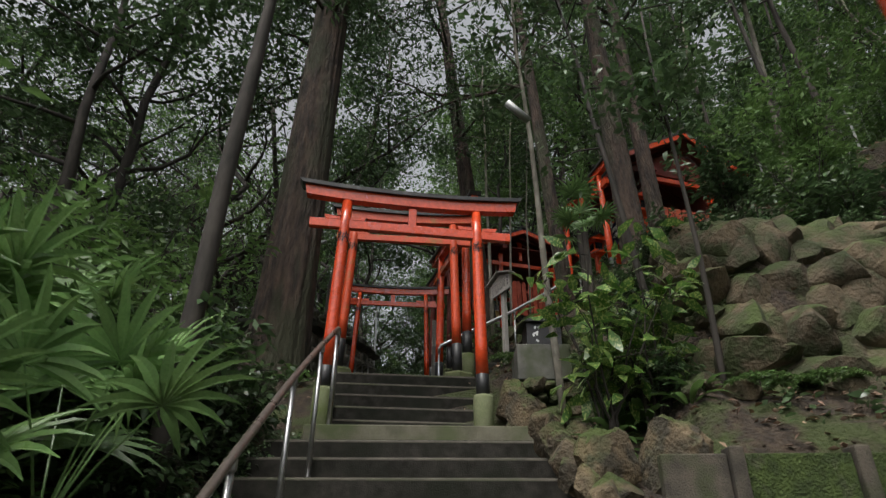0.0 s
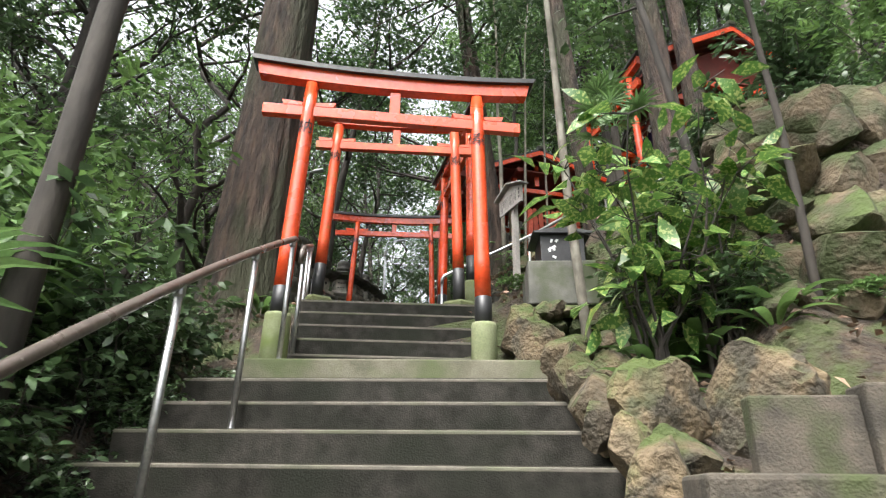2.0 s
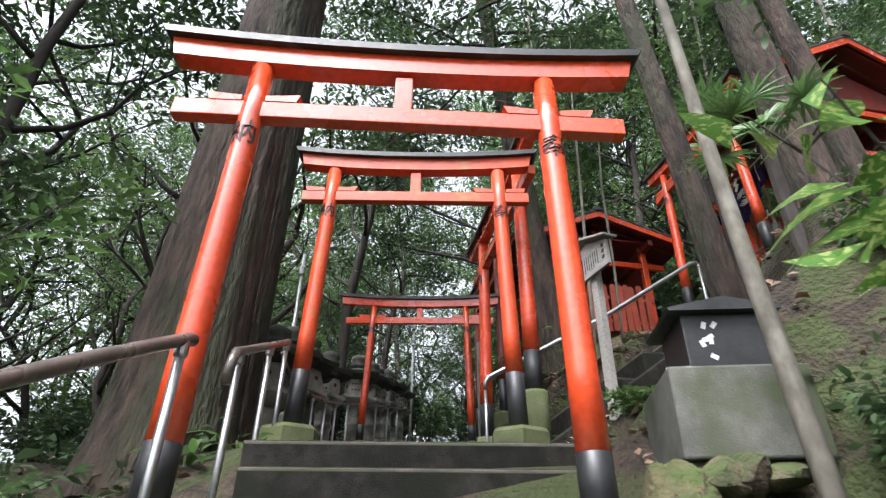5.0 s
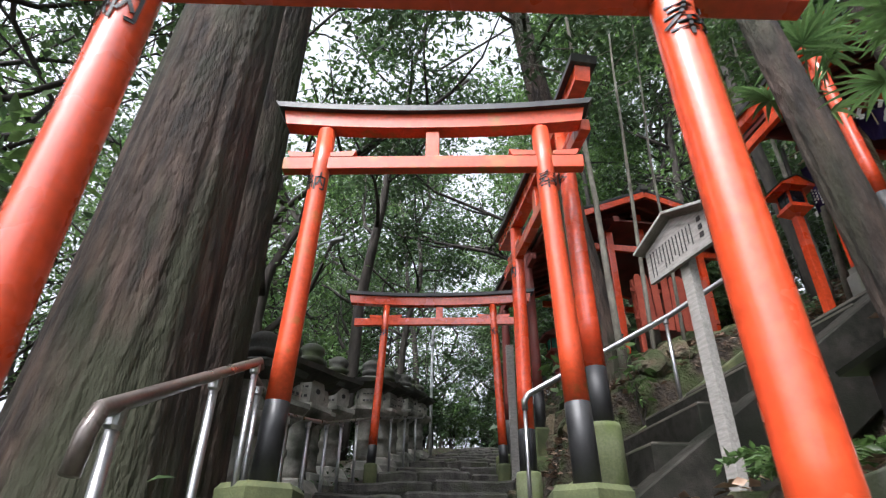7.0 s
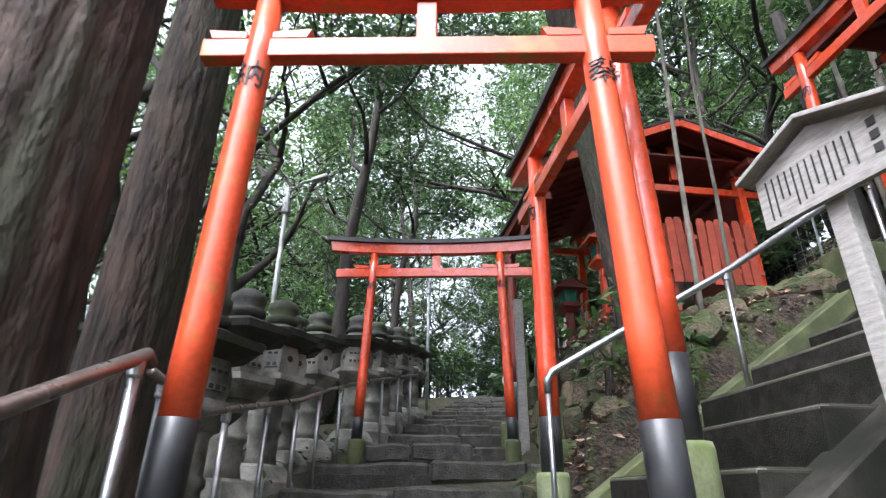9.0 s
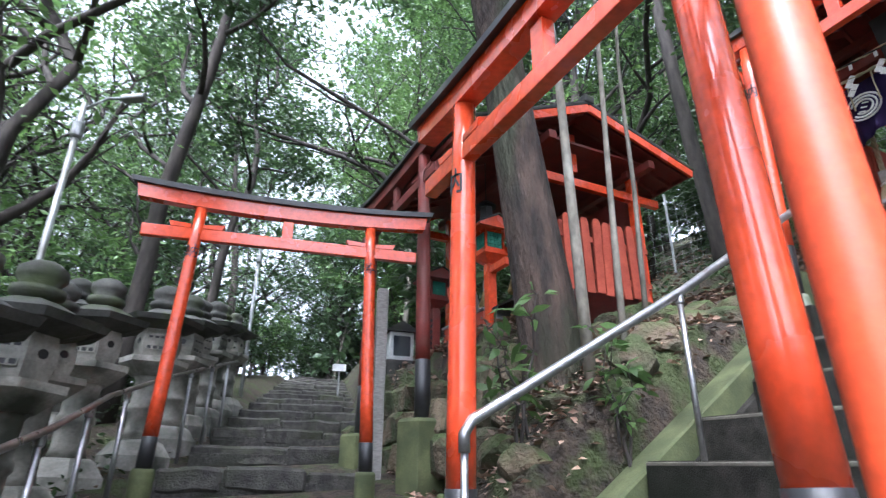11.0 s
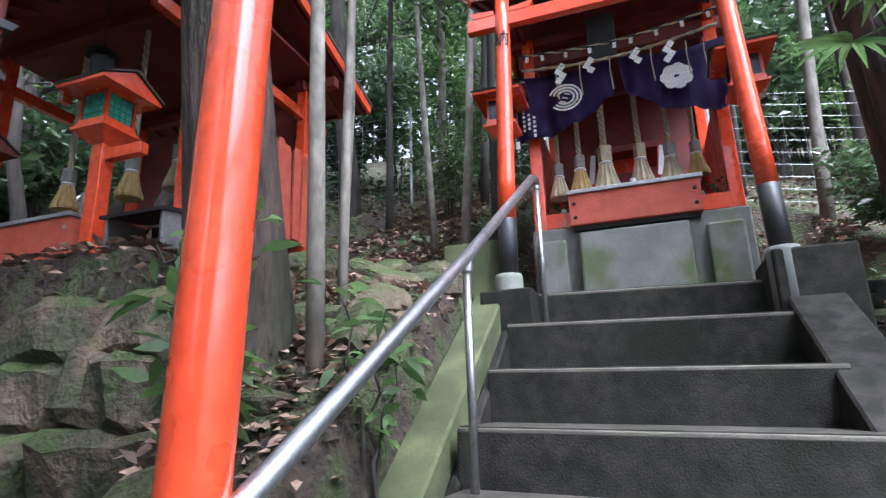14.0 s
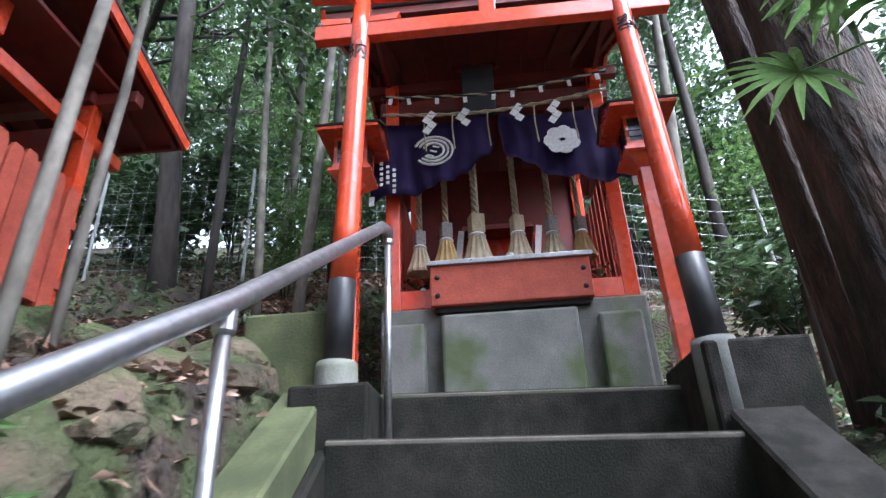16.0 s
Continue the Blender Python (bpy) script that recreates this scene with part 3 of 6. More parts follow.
posts = []
for y in (0.2, 1.1, 2.0, 3.05, 3.95, 4.72):
    x, _, z = rail_a(y)
    posts.append((x, y, tread_a(y) if y > 1.2 else FLOOR, z))
handrail([rail_a(0.05 + 0.47 * k) for k in range(11)] + [(-0.855, 4.785, 2.893)], posts, BROWN_TUBE, "brown coated steel handrail on slim posts beside the stairs")
b0, b1 = Vector((-1.02, 5.32, 3.06)), Vector((-1.62, 6.9, 3.78))
bp = [b0.lerp(b1, k) for k in (0.06, 0.55, 0.96)]
handrail([b0 + Vector((0, -0.03, -0.16)), b0 + Vector((0, -0.02, -0.06)), b0, b0.lerp(b1, 0.5), b1, b1 + Vector((-0.02, 0.05, -0.02))],
         [(p.x, p.y, LAND + 0.16 * (k + 1) - 0.02, p.z) for p, k in zip(bp, (0, 2, 5))], BROWN_TUBE, "short brown handrail climbing between two torii")
c_pts = [(-1.78, 7.12, 3.78), (-1.95, 7.7, 3.72), (-2.3, 8.9, 3.98), (-2.52, 9.75, 4.17), (-2.85, 11.0, 4.52), (-2.98, 12.3, 4.88), (-3.1, 13.9, 5.3), (-3.25, 15.6, 5.72)]
def along(y):
    for a, b in zip(c_pts, c_pts[1:]):
        if a[1] <= y <= b[1]:
            k = (y - a[1]) / (b[1] - a[1])
            return Vector(a).lerp(Vector(b), k)
handrail(c_pts, [(along(y).x, y, path_z(y) - 0.02, along(y).z) for y in (7.25, 8.05, 8.85, 9.65, 10.5, 11.35, 12.2, 13.1, 14.0, 14.9)], BROWN_TUBE, "long handrail beside the lantern row", r=0.02)


def side_pt(u, v, z):
    p = SIDE @ Vector((u, v, 0))
    return (p.x, p.y, z)


def side_foot(u, v, top):
    z = 2.97
    for a, b in STAIR:
        if u >= a:
            z = b
    x, y, _ = side_pt(u, v, 0)
    return (x, y, z, top)


handrail([side_pt(-0.03, 0.76, 4.05), side_pt(-0.03, 0.76, 4.13), side_pt(0.01, 0.76, 4.19), side_pt(1.45, 0.72, 5.02), side_pt(2.6, 0.64, 5.77), side_pt(2.72, 0.63, 5.85), side_pt(2.8, 0.62, 5.87), side_pt(2.83, 0.62, 5.84)],
         [side_foot(-0.03, 0.76, 4.12), side_foot(1.42, 0.72, 5.0), side_foot(2.83, 0.62, 5.87)], STEEL, "bright scratched steel handrail up the side stairs", r=0.027)

# ---- stone lanterns ----
def stone_lantern(m, label, first=None):
    if first:
        return tagged(copy_thing(first, m), label)
    t = thing("stone_lantern", m, label, "stone lantern", "row of stone lanterns")
    part("base", lathe([(0.33, -0.3), (0.33, 0.1), (0.3, 0.14), (0.24, 0.24), (0.19, 0.27)], 6), STONE, t)
    part("shaft", lathe([(0.15, 0.27), (0.135, 0.36), (0.135, 0.56), (0.155, 0.59), (0.155, 0.64), (0.135, 0.67), (0.135, 0.92), (0.16, 0.96)], 16), STONE, t, smooth=True)
    part("platform", lathe([(0.19, 0.96), (0.3, 1.06), (0.33, 1.1), (0.33, 1.16), (0.24, 1.17)], 6), STONE, t)
    fb = part("fire_box", lathe([(0.2, 1.17), (0.225, 1.3), (0.225, 1.38), (0.2, 1.5)], 6), STONE, t)
    for k in range(6):
        a = radians(30 + 60 * k)
        bm = bmesh.new()
        if k % 2 == 0:
            box((0.012, 0.15, 0.15), (-0.004, 0, 1.335), bm=bm)
            grille = bmesh.new()
            bmesh.ops.create_grid(grille, x_segments=3, y_segments=3, size=0.085, matrix=pose(0.006, 0, 1.335, 0, 90, 0))
            inner = bmesh.ops.inset_individual(grille, faces=grille.faces[:], thickness=0.012)
            bmesh.ops.delete(grille, geom=[f for f in grille.faces if f.calc_area() > 0.0009], context="FACES")
            bmesh.ops.solidify(grille, geom=grille.faces[:], thickness=0.012)
            part("grille", grille, STONE, fb, m=pose(0.192 * math.cos(a), 0.192 * math.sin(a), 0, 0, 0, math.degrees(a)))
        else:
            lathe([(0.035, -0.006), (0.035, 0.006)], 14, bm=bm)
            bmesh.ops.transform(bm, matrix=pose(0, 0, 1.36, 0, 90, 0), verts=bm.verts)
        # the fire box is solid: black plate paints the hollow's inner shade
        part("opening", bm, INK, fb, "black plate painting the shade in an opening", m=pose(0.192 * math.cos(a), 0.192 * math.sin(a), 0, 0, 0, math.degrees(a)))
    bm = lathe([(0.22, 1.5), (0.4, 1.52), (0.43, 1.58), (0.3, 1.66), (0.17, 1.74), (0.13, 1.76)], 6)
    for v in bm.verts:
        if 1.5 < v.co.z < 1.6:
            v.co.z += 0.05
    bmesh.ops.subdivide_edges(bm, edges=bm.edges[:], cuts=1, use_grid_fill=True, smooth=0.2)
    part("roof_stone", bm, DARK_STONE, t, "dark mossy curled cap stone")
    part("finial", lathe([(0.1, 1.75), (0.16, 1.8), (0.16, 1.85), (0.11, 1.87), (0.15, 1.93), (0.15, 2.0), (0.08, 2.06), (0.02, 2.08)], 14), DARK_STONE, t, smooth=True)
    return t


lan_rng = random.Random(3)
first_lan = None
for k in range(17):
    if k < 11:
        y = 8.55 + 0.83 * k
        x = centre_x(y) - 1.75 - 0.05 * (k % 2) + (0.35 if k > 4 else 0)
    else:
        y = 9.0 + 1.15 * (k - 11)
        x = centre_x(y) - 2.75
    m = pose(x, y, ground_z(x, y, False) - 0.02, lan_rng.uniform(-1.5, 1.5), lan_rng.uniform(-1.5, 1.5), lan_rng.choice((0, 60, 120)) + lan_rng.uniform(-8, 8) + 12)
    lan = stone_lantern(m, "weathered hexagonal stone lantern with dark mossy cap", first_lan)
    lan.scale = (1, 1, lan_rng.uniform(0.83, 0.89))
    first_lan = first_lan or lan


# ---- wooden lanterns on posts ----
def wood_lantern(m, foot, top, pane, mat, label, stroke=False, arm=0.0):
    """foot: base height, top: height of the box's floor."""
    t = thing("post_lantern", m, label, "lantern", "wooden post lanterns")
    part("post", box((0.095, 0.095, top - foot), (0, 0, (top + foot) / 2), bevel=0.006), mat, t)
    if arm:
        part("brace", box((0.06, arm, 0.075), (0, -arm / 2, top - 0.12), bevel=0.005), mat, t)
    part("tray", lathe([(0.075, top - 0.05), (0.16, top + 0.01), (0.195, top + 0.03), (0.195, top + 0.052)], 4, turn=math.pi / 4), mat, t)
    part("rail", lathe([(0.165, top + 0.054), (0.165, top + 0.085)], 4, turn=math.pi / 4), mat, t)
    body = part("light_box", box((0.2, 0.2, 0.2), (0, 0, top + 0.186), bevel=0.004), pane, t, "pane box")
    for a in range(4):
        mm = pose(0, 0, top + 0.186, 0, 0, 90 * a)
        bm = bmesh.new()
        for i in (-1, 1):
            box((0.022, 0.022, 0.21), (i * 0.1, -0.1, 0), bm=bm)
            box((0.2, 0.018, 0.018), (0, -0.104, i * 0.096), bm=bm)
        part("frame", bm, mat, body, m=mm)
        bm = bmesh.new()
        for i in (-1, 0, 1):
            box((0.006, 0.008, 0.18), (i * 0.045, -0.102, 0), bm=bm)
            box((0.18, 0.008, 0.006), (0, -0.1025, i * 0.045), bm=bm)
        part("lattice", bm, pane, body, m=mm)
    roof = bmesh.new()
    prism([(-0.22, 0.0), (0.22, 0.0), (0.225, 0.02), (0.0, 0.14), (-0.225, 0.02)], 0.4, bm=roof)
    part("roof", roof, DARK_RED if mat is DARK_RED else mat, t, "small gabled roof", m=pose(0, 0, top + 0.292))
    cap = bmesh.new()
    for s in (-1, 1):
        box((0.26, 0.43, 0.012), (s * 0.115, 0, 0.092), (0, s * 28.0, 0), bm=cap)
    part("roof_cover", cap, TILE, t, "dark roof cover", m=pose(0, 0, top + 0.292))
    if stroke:
        bm = bmesh.new()
        for k in range(7):
            box((0.01, 0.05, 0.028), (-0.05, 0, top - 0.2 - 0.07 * k), bm=bm)
            box((0.01, 0.012, 0.05), (-0.05, 0.01 * (-1) ** k, top - 0.2 - 0.07 * k), bm=bm)
        part("writing", bm, INK, t, "column of black brushed writing")
    return t


wood_lantern(SIDE @ pose(3.5, 0.97, 0), 5.05, 6.6, DARK_GLASS, VERMILION, "red wooden lantern on a post beside the shrine")
wood_lantern(SIDE @ pose(3.42, -0.88, 0), 5.05, 6.52, DARK_GLASS, VERMILION, "red wooden lantern on a slim post beside the shrine")
wood_lantern(SIDE @ pose(1.55, 3.12, 0), 4.9, 6.08, GREEN_LATTICE, VERMILION, "red wooden lantern with green lattice windows", arm=0.34)
wood_lantern(SIDE @ pose(1.62, 4.55, 0), 4.9, 6.0, GREEN_LATTICE, DARK_RED, "dark red wooden lantern with green lattice windows", stroke=True)


# ---- shrine ----
def gable_roof(t, u0, u1, ridge_u, v0, v1, z_eave0, z_eave1, z_ridge, thick=0.07):
    """Two roof slopes with ridge along y, boards, cover, rafters and barge boards."""
    for (ua, za), tag in (((u0, z_eave0), "front"), ((u1, z_eave1), "rear")):
        dx, dz = ridge_u - ua, z_ridge - za
        L, a = math.hypot(dx, dz), math.degrees(math.atan2(dz, abs(dx)))
        s = 1 if dx > 0 else -1
        mid = ((ua + ridge_u) / 2, (v0 + v1) / 2, (za + z_ridge) / 2)
        rot = (0, -s * a, 0)
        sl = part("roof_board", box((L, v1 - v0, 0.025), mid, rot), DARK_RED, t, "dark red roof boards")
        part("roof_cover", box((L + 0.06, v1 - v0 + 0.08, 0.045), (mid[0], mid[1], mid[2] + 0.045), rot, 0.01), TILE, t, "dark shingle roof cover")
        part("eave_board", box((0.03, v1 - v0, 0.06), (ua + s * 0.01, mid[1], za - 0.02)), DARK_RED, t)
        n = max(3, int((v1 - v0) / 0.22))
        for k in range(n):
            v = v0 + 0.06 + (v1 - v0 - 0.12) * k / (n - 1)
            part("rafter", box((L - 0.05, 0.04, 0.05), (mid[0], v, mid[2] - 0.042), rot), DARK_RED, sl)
        for v in (v0, v1):
            part("barge_board", box((L, 0.03, 0.11), (mid[0], v + (0.017 if v == v1 else -0.017), mid[2] - 0.02), rot), VERMILION, t)
    part("ridge", box((0.14, v1 - v0 + 0.12, 0.1), (ridge_u, (v0 + v1) / 2, z_ridge + 0.08), bevel=0.02), TILE, t, "dark ridge cap")


shrine = thing("shrine", SIDE.copy(), "small red wooden shrine on a mossy concrete plinth", "shrine")
part("plinth", box((1.5, 1.66, 0.74), (4.5, 0, 5.42), bevel=0.015), GREY_CONC, shrine, "mossy grey concrete plinth")
for v, w in ((0.66, 0.24), (-0.63, 0.26)):
    part("side_slab", box((0.1, w, 0.6), (3.69, v, 5.36), bevel=0.02), GREY_CONC, shrine, "grey concrete side slab")
part("front_slab", box((0.16, 0.81, 0.63), (3.66, 0.03, 5.37), bevel=0.02), GREY_CONC, shrine, "large mossy concrete slab")
for v in (-0.76, 0.76):
    for u in (3.84, 5.15):
        part("pillar", box((0.1, 0.1, 1.85), (u, v, 6.72), bevel=0.006), VERMILION, shrine)
    part("sill", box((1.4, 0.1, 0.13), (4.5, v, 5.86), bevel=0.005), VERMILION, shrine)
    part("side_beam", box((1.6, 0.08, 0.1), (4.5, v, 7.5), bevel=0.005), VERMILION, shrine)
    for k in range(8):
        part("side_board", box((0.12, 0.025, 0.95), (4.02 + 0.145 * k, v, 6.4), bevel=0.004), FENCE_RED, shrine)
part("sill", box((0.1, 1.42, 0.13), (3.84, 0, 5.865), bevel=0.005), VERMILION, shrine)
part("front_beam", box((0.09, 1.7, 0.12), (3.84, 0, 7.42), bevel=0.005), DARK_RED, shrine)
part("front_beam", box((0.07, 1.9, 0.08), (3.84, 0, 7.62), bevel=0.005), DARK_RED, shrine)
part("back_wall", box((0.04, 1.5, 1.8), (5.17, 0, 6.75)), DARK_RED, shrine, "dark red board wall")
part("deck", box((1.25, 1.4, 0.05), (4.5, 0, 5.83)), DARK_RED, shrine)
gable_roof(shrine, 3.12, 5.85, 4.55, -1.1, 1.1, 7.72, 7.72, 8.5)
for v, s in ((-1.02, -1), (1.02, 1)):
    part("gable_board", prism([(-1.25, 0), (1.25, 0), (0, 0.68)], 0.03), DARK_RED, shrine, m=pose(4.5, 0.78 * s, 7.6))
plaque = part("plaque", box((0.04, 0.24, 0.4), (3.72, 0.1, 7.46), (0, -12, 0), 0.008), BLACK, shrine, "dark old wooden name plaque")
part("plaque_rim", box((0.05, 0.3, 0.03), (3.75, 0.1, 7.67), (0, -12, 0), 0.005), DARK_RED, plaque)
# inner altar
part("altar_step", box((0.5, 1.1, 0.12), (4.75, 0, 5.95), bevel=0.01), DARK_RED, shrine)
part("altar_step", box((0.35, 0.9, 0.14), (4.85, 0, 6.08), bevel=0.01), VERMILION, shrine)
part("altar_house", box((0.3, 0.4, 0.6), (4.95, 0.02, 6.45), bevel=0.01), VERMILION, shrine, "little red inner altar house")
part("altar_door", box((0.02, 0.18, 0.34), (4.79, 0.02, 6.42), bevel=0.004), DARK_RED, shrine)
part("altar_roof", prism([(-0.3, 0), (0.3, 0), (0, 0.2)], 0.6), DARK_RED, shrine, m=pose(4.93, 0.02, 6.76))
for v in (-0.3, 0.34):
    part("altar_post", box((0.04, 0.04, 0.7), (4.74, v, 6.4)), VERMILION, shrine)
    part("paper_fold", box((0.004, 0.05, 0.3), (4.6, v, 6.6), (8, 0, 5)), WHITE, shrine, "white folded paper streamer")

obox = thing("offering_box", SIDE.copy(), "red wooden offering box with a steel rim", "offering box")
part("body", box((0.36, 1.0, 0.27), (3.83, 0.0, 5.9), bevel=0.008), FENCE_RED, obox)
part("rim", box((0.4, 1.04, 0.035), (3.83, 0.0, 6.045), bevel=0.006), STEEL, obox, "bright steel rim")
part("base_board", box((0.3, 0.95, 0.04), (3.84, 0.0, 5.752), bevel=0.004), INK, obox)
for v in (-0.455, 0.455):
    for z in (5.83, 5.95):
        part("rivet", lathe([(0.016, -0.004), (0.016, 0.004), (0.008, 0.01)], 10), INK, obox, m=SIDE_IN @ SIDE @ pose(3.648, v, z, 0, -90, 0))

# purple curtain in two pulled-up halves
curtain = thing("curtain", SIDE.copy(), "purple cloth curtain with white crests, pulled up in the middle", "curtain")
def curtain_half(s):
    bm = bmesh.new()
    nu, nv, rows = 28, 10, []
    for i in range(nu):
        k = i / (nu - 1)
        v = s * (0.03 + 0.87 * k)
        top = 7.24 - 0.05 * math.sin(k * math.pi)
        bottom = 6.93 - 0.33 * k ** 0.7 - 0.07 * math.sin(k * 3.1)
        col = []
        for j in range(nv):
            q = j / (nv - 1)
            u = 3.72 + 0.03 * math.sin(k * 17 + q * 2.2 + s) * q + 0.02 * math.sin(k * 41) * q
            col.append(bm.verts.new((u, v + 0.01 * math.sin(q * 5 + k * 9), top + (bottom - top) * q)))
        rows.append(col)
    for a, b in zip(rows, rows[1:]):
        for j in range(nv - 1):
            bm.faces.new((a[j], b[j], b[j + 1], a[j + 1]))
    ext = bmesh.ops.solidify(bm, geom=bm.faces[:], thickness=0.004)
    return bm
for s in (-1, 1):
    half = part("cloth", curtain_half(s), PURPLE, curtain, smooth=True)
    c = (s * 0.45, 6.93)
    if s > 0:
        for r0 in (0.13, 0.1, 0.07):
            pts = [(3.675, c[0] + r0 * math.cos(a) * 1.05, c[1] + r0 * math.sin(a) * 0.9) for a in np.linspace(0.4, 5.6, 18)]
            part("crest_ring", tube(pts, 0.009, 6), WHITE, half, "white printed crest ring")
        for k in range(3):
            part("crest_stroke", box((0.006, 0.05, 0.012), (3.675, c[0] + 0.02 * k - 0.02, c[1] + 0.03 - 0.035 * k), (20, 0, 0)), WHITE, half)
    else:
        for k in range(7):
            a = k * 2 * math.pi / 7
            petal = lathe([(0.055, -0.003), (0.055, 0.003)], 9)
            part("crest_petal", petal, WHITE, half, "white printed crest petal", m=pose(3.675 - 0.0004 * k, c[0] + 0.075 * math.cos(a), c[1] + 0.065 * math.sin(a), 0, 90, 0))
for k in range(3):
    for j in range(5 - (k == 1)):
        part("character", box((0.004, 0.022, 0.022 if (j + k) % 3 else 0.03), (3.68, 0.82 - 0.045 * k, 6.86 - 0.043 * j - 0.03 * k)), WHITE, curtain, "small white printed character")
for v, z in ((0.89, 6.57), (-0.89, 6.57)):
    part("corner_tag", box((0.005, 0.035, 0.07), (3.7, v, z), bevel=0.001), WHITE, curtain, "white corner tag")

# sacred rope with papers
srope = thing("straw_rope", SIDE.copy(), "thin twisted straw rope hung across the shrine front", "rope")
rp = [(3.63, 0.8 - 1.6 * k / 24, 7.24 + 0.06 * k / 24 - 0.075 * math.sin(math.pi * k / 24)) for k in range(25)]
for s in (0, math.pi):
    part("strand", tube([(x + 0.008 * math.cos(i * 1.9 + s), v, z + 0.008 * math.sin(i * 1.9 + s)) for i, (x, v, z) in enumerate(rp)], 0.009, 6), ROPE, srope, smooth=True)
for s in (0, math.pi):
    part("cord", tube([(x - 0.08 + 0.007 * math.cos(i * 2.2 + s), v, z + 0.095 + 0.007 * math.sin(i * 2.2 + s)) for i, (x, v, z) in enumerate(rp)], 0.008, 6), INK if s else ROPE, srope, "dark and white twisted cord", True)
for k in range(9):
    x, v, z = rp[1 + int(k * 2.75)]
    part("paper_tag", box((0.003, 0.028, 0.055), (x - 0.08, v, z + 0.06), (rng.uniform(-8, 8), 0, 0)), WHITE, srope, "small white paper tag")
for k, (v, n) in enumerate(((0.46, 4), (0.22, 3), (-0.16, 3), (-0.42, 4))):
    bm = bmesh.new()
    z0 = 7.2
    for j in range(n):
        box((0.003, 0.05, 0.055), (3.62, v + (0.022 if j % 2 else -0.012), z0 - 0.045 * j), (35, 0, 8), bm=bm)
    part("zigzag_paper", bm, WHITE, srope, "white zigzag paper streamer")
for v in (0.5, 0.3, 0.05, -0.28, -0.55, -0.68):
    part("straw_tail", tube([(3.63, v, 7.2), (3.628, v + 0.006, 7.08), (3.63, v - 0.004, 6.9)], [0.006, 0.005, 0.007], 6), ROPE, srope)


# bell ropes with straw tassels
def bell_rope(m, top, bottom, size, mat, label):
    t = thing("bell_rope", m, label, "bell rope", "bell ropes")
    for s in range(3):
        pts = []
        for i in range(30):
            z = top + (bottom + 0.33 * size - top) * i / 29
            a = i * 1.1 + s * 2.094
            pts.append((0.014 * size * math.cos(a), 0.014 * size * math.sin(a), z))
        part("rope", tube(pts, 0.013 * size, 6), ROPE, t, smooth=True)
    part("collar", box((0.085 * size, 0.085 * size, 0.13 * size), (0, 0, bottom + 0.3 * size), (0, 0, 20), 0.008), WOOD_GREY if size < 1 else ROPE, t, "square wooden collar")
    bm = lathe([(0.035 * size, bottom + 0.245 * size), (0.05 * size, bottom + 0.2 * size), (0.075 * size, bottom + 0.1 * size), (0.1 * size, bottom + 0.02 * size), (0.095 * size, bottom), (0.01, bottom + 0.02)], 26)
    for i, v in enumerate(bm.verts):
        f = 1 + (0.07 if i % 2 else -0.05)
        v.co.x, v.co.y = v.co.x * f, v.co.y * f
    part("tassel", bm, mat, t, "combed straw tassel")
    part("binding", lathe([(0.047 * size, bottom + 0.215 * size), (0.056 * size, bottom + 0.225 * size), (0.047 * size, bottom + 0.238 * size)], 16), WHITE, t)
    return t


for v, size, zb, mat in ((0.6, 0.9, 6.13, ROPE), (0.41, 0.95, 6.16, GOLD_STRAW), (0.19, 1.2, 6.12, ROPE), (-0.1, 1.0, 6.16, ROPE), (-0.34, 0.95, 6.15, ROPE), (-0.54, 0.85, 6.17, GOLD_STRAW)):
    bell_rope(SIDE @ pose(4.0, v, 0), 7.35, zb, size, mat, "hanging bell rope ending in a straw tassel")
# small altar wares
def fox(m, s):
    bm = bmesh.new()
    lathe([(0.04 * s, 0), (0.05 * s, 0.04 * s), (0.035 * s, 0.12 * s), (0.025 * s, 0.16 * s)], 10, bm=bm)
    bmesh.ops.create_icosphere(bm, subdivisions=1, radius=0.03 * s, matrix=pose(-0.01, 0, 0.18 * s))
    single("fox_figure", bm, WHITE, "small white ceramic fox figure on the altar", "figurine", "altar figures", m=m)
for v, u in ((0.6, 4.15), (0.5, 4.2), (-0.22, 4.2), (-0.55, 4.15), (0.28, 4.22)):
    fox(SIDE @ pose(u, v, 5.855), 1.1)
for v, c in ((0.62, GREY_CONC), (-0.6, GREY_CONC)):
    single("incense_jar", lathe([(0.05, 0), (0.065, 0.04), (0.06, 0.1), (0.045, 0.12)], 14), c, "small grey stone jar on the shrine deck", "jar", "altar wares", m=SIDE @ pose(4.05, v + 0.02, 5.855))
single("glass_cup", lathe([(0.022, 0), (0.026, 0.07), (0.024, 0.075)], 14), WHITE_PAINT, "pale cup standing on the offering box", "cup", m=SIDE @ pose(3.78, -0.02, 6.063))
bush_rng = np.random.default_rng(8)
c = bush_rng.normal(size=(90, 3)) * np.array([0.06, 0.07, 0.08])
v_, t_ = leaf_arrays(bush_rng, c, 0.06, 0.035)
for v in (-0.64, 0.66):
    ob = new("evergreen_sprig", array_mesh("evergreen_sprig", v_, t_, LEAF))
    ob.matrix_basis = SIDE @ pose(4.2, v, 6.02)
    tagged(ob, "dark evergreen sprig offered in the shrine", "plant", "offered sprigs")
    single("sprig_vase", lathe([(0.03, 0), (0.045, 0.06), (0.028, 0.12), (0.035, 0.14)], 12), WHITE_PAINT, "white vase holding an evergreen sprig", "vase", "sprig vases", m=SIDE @ pose(4.2, v, 5.856))

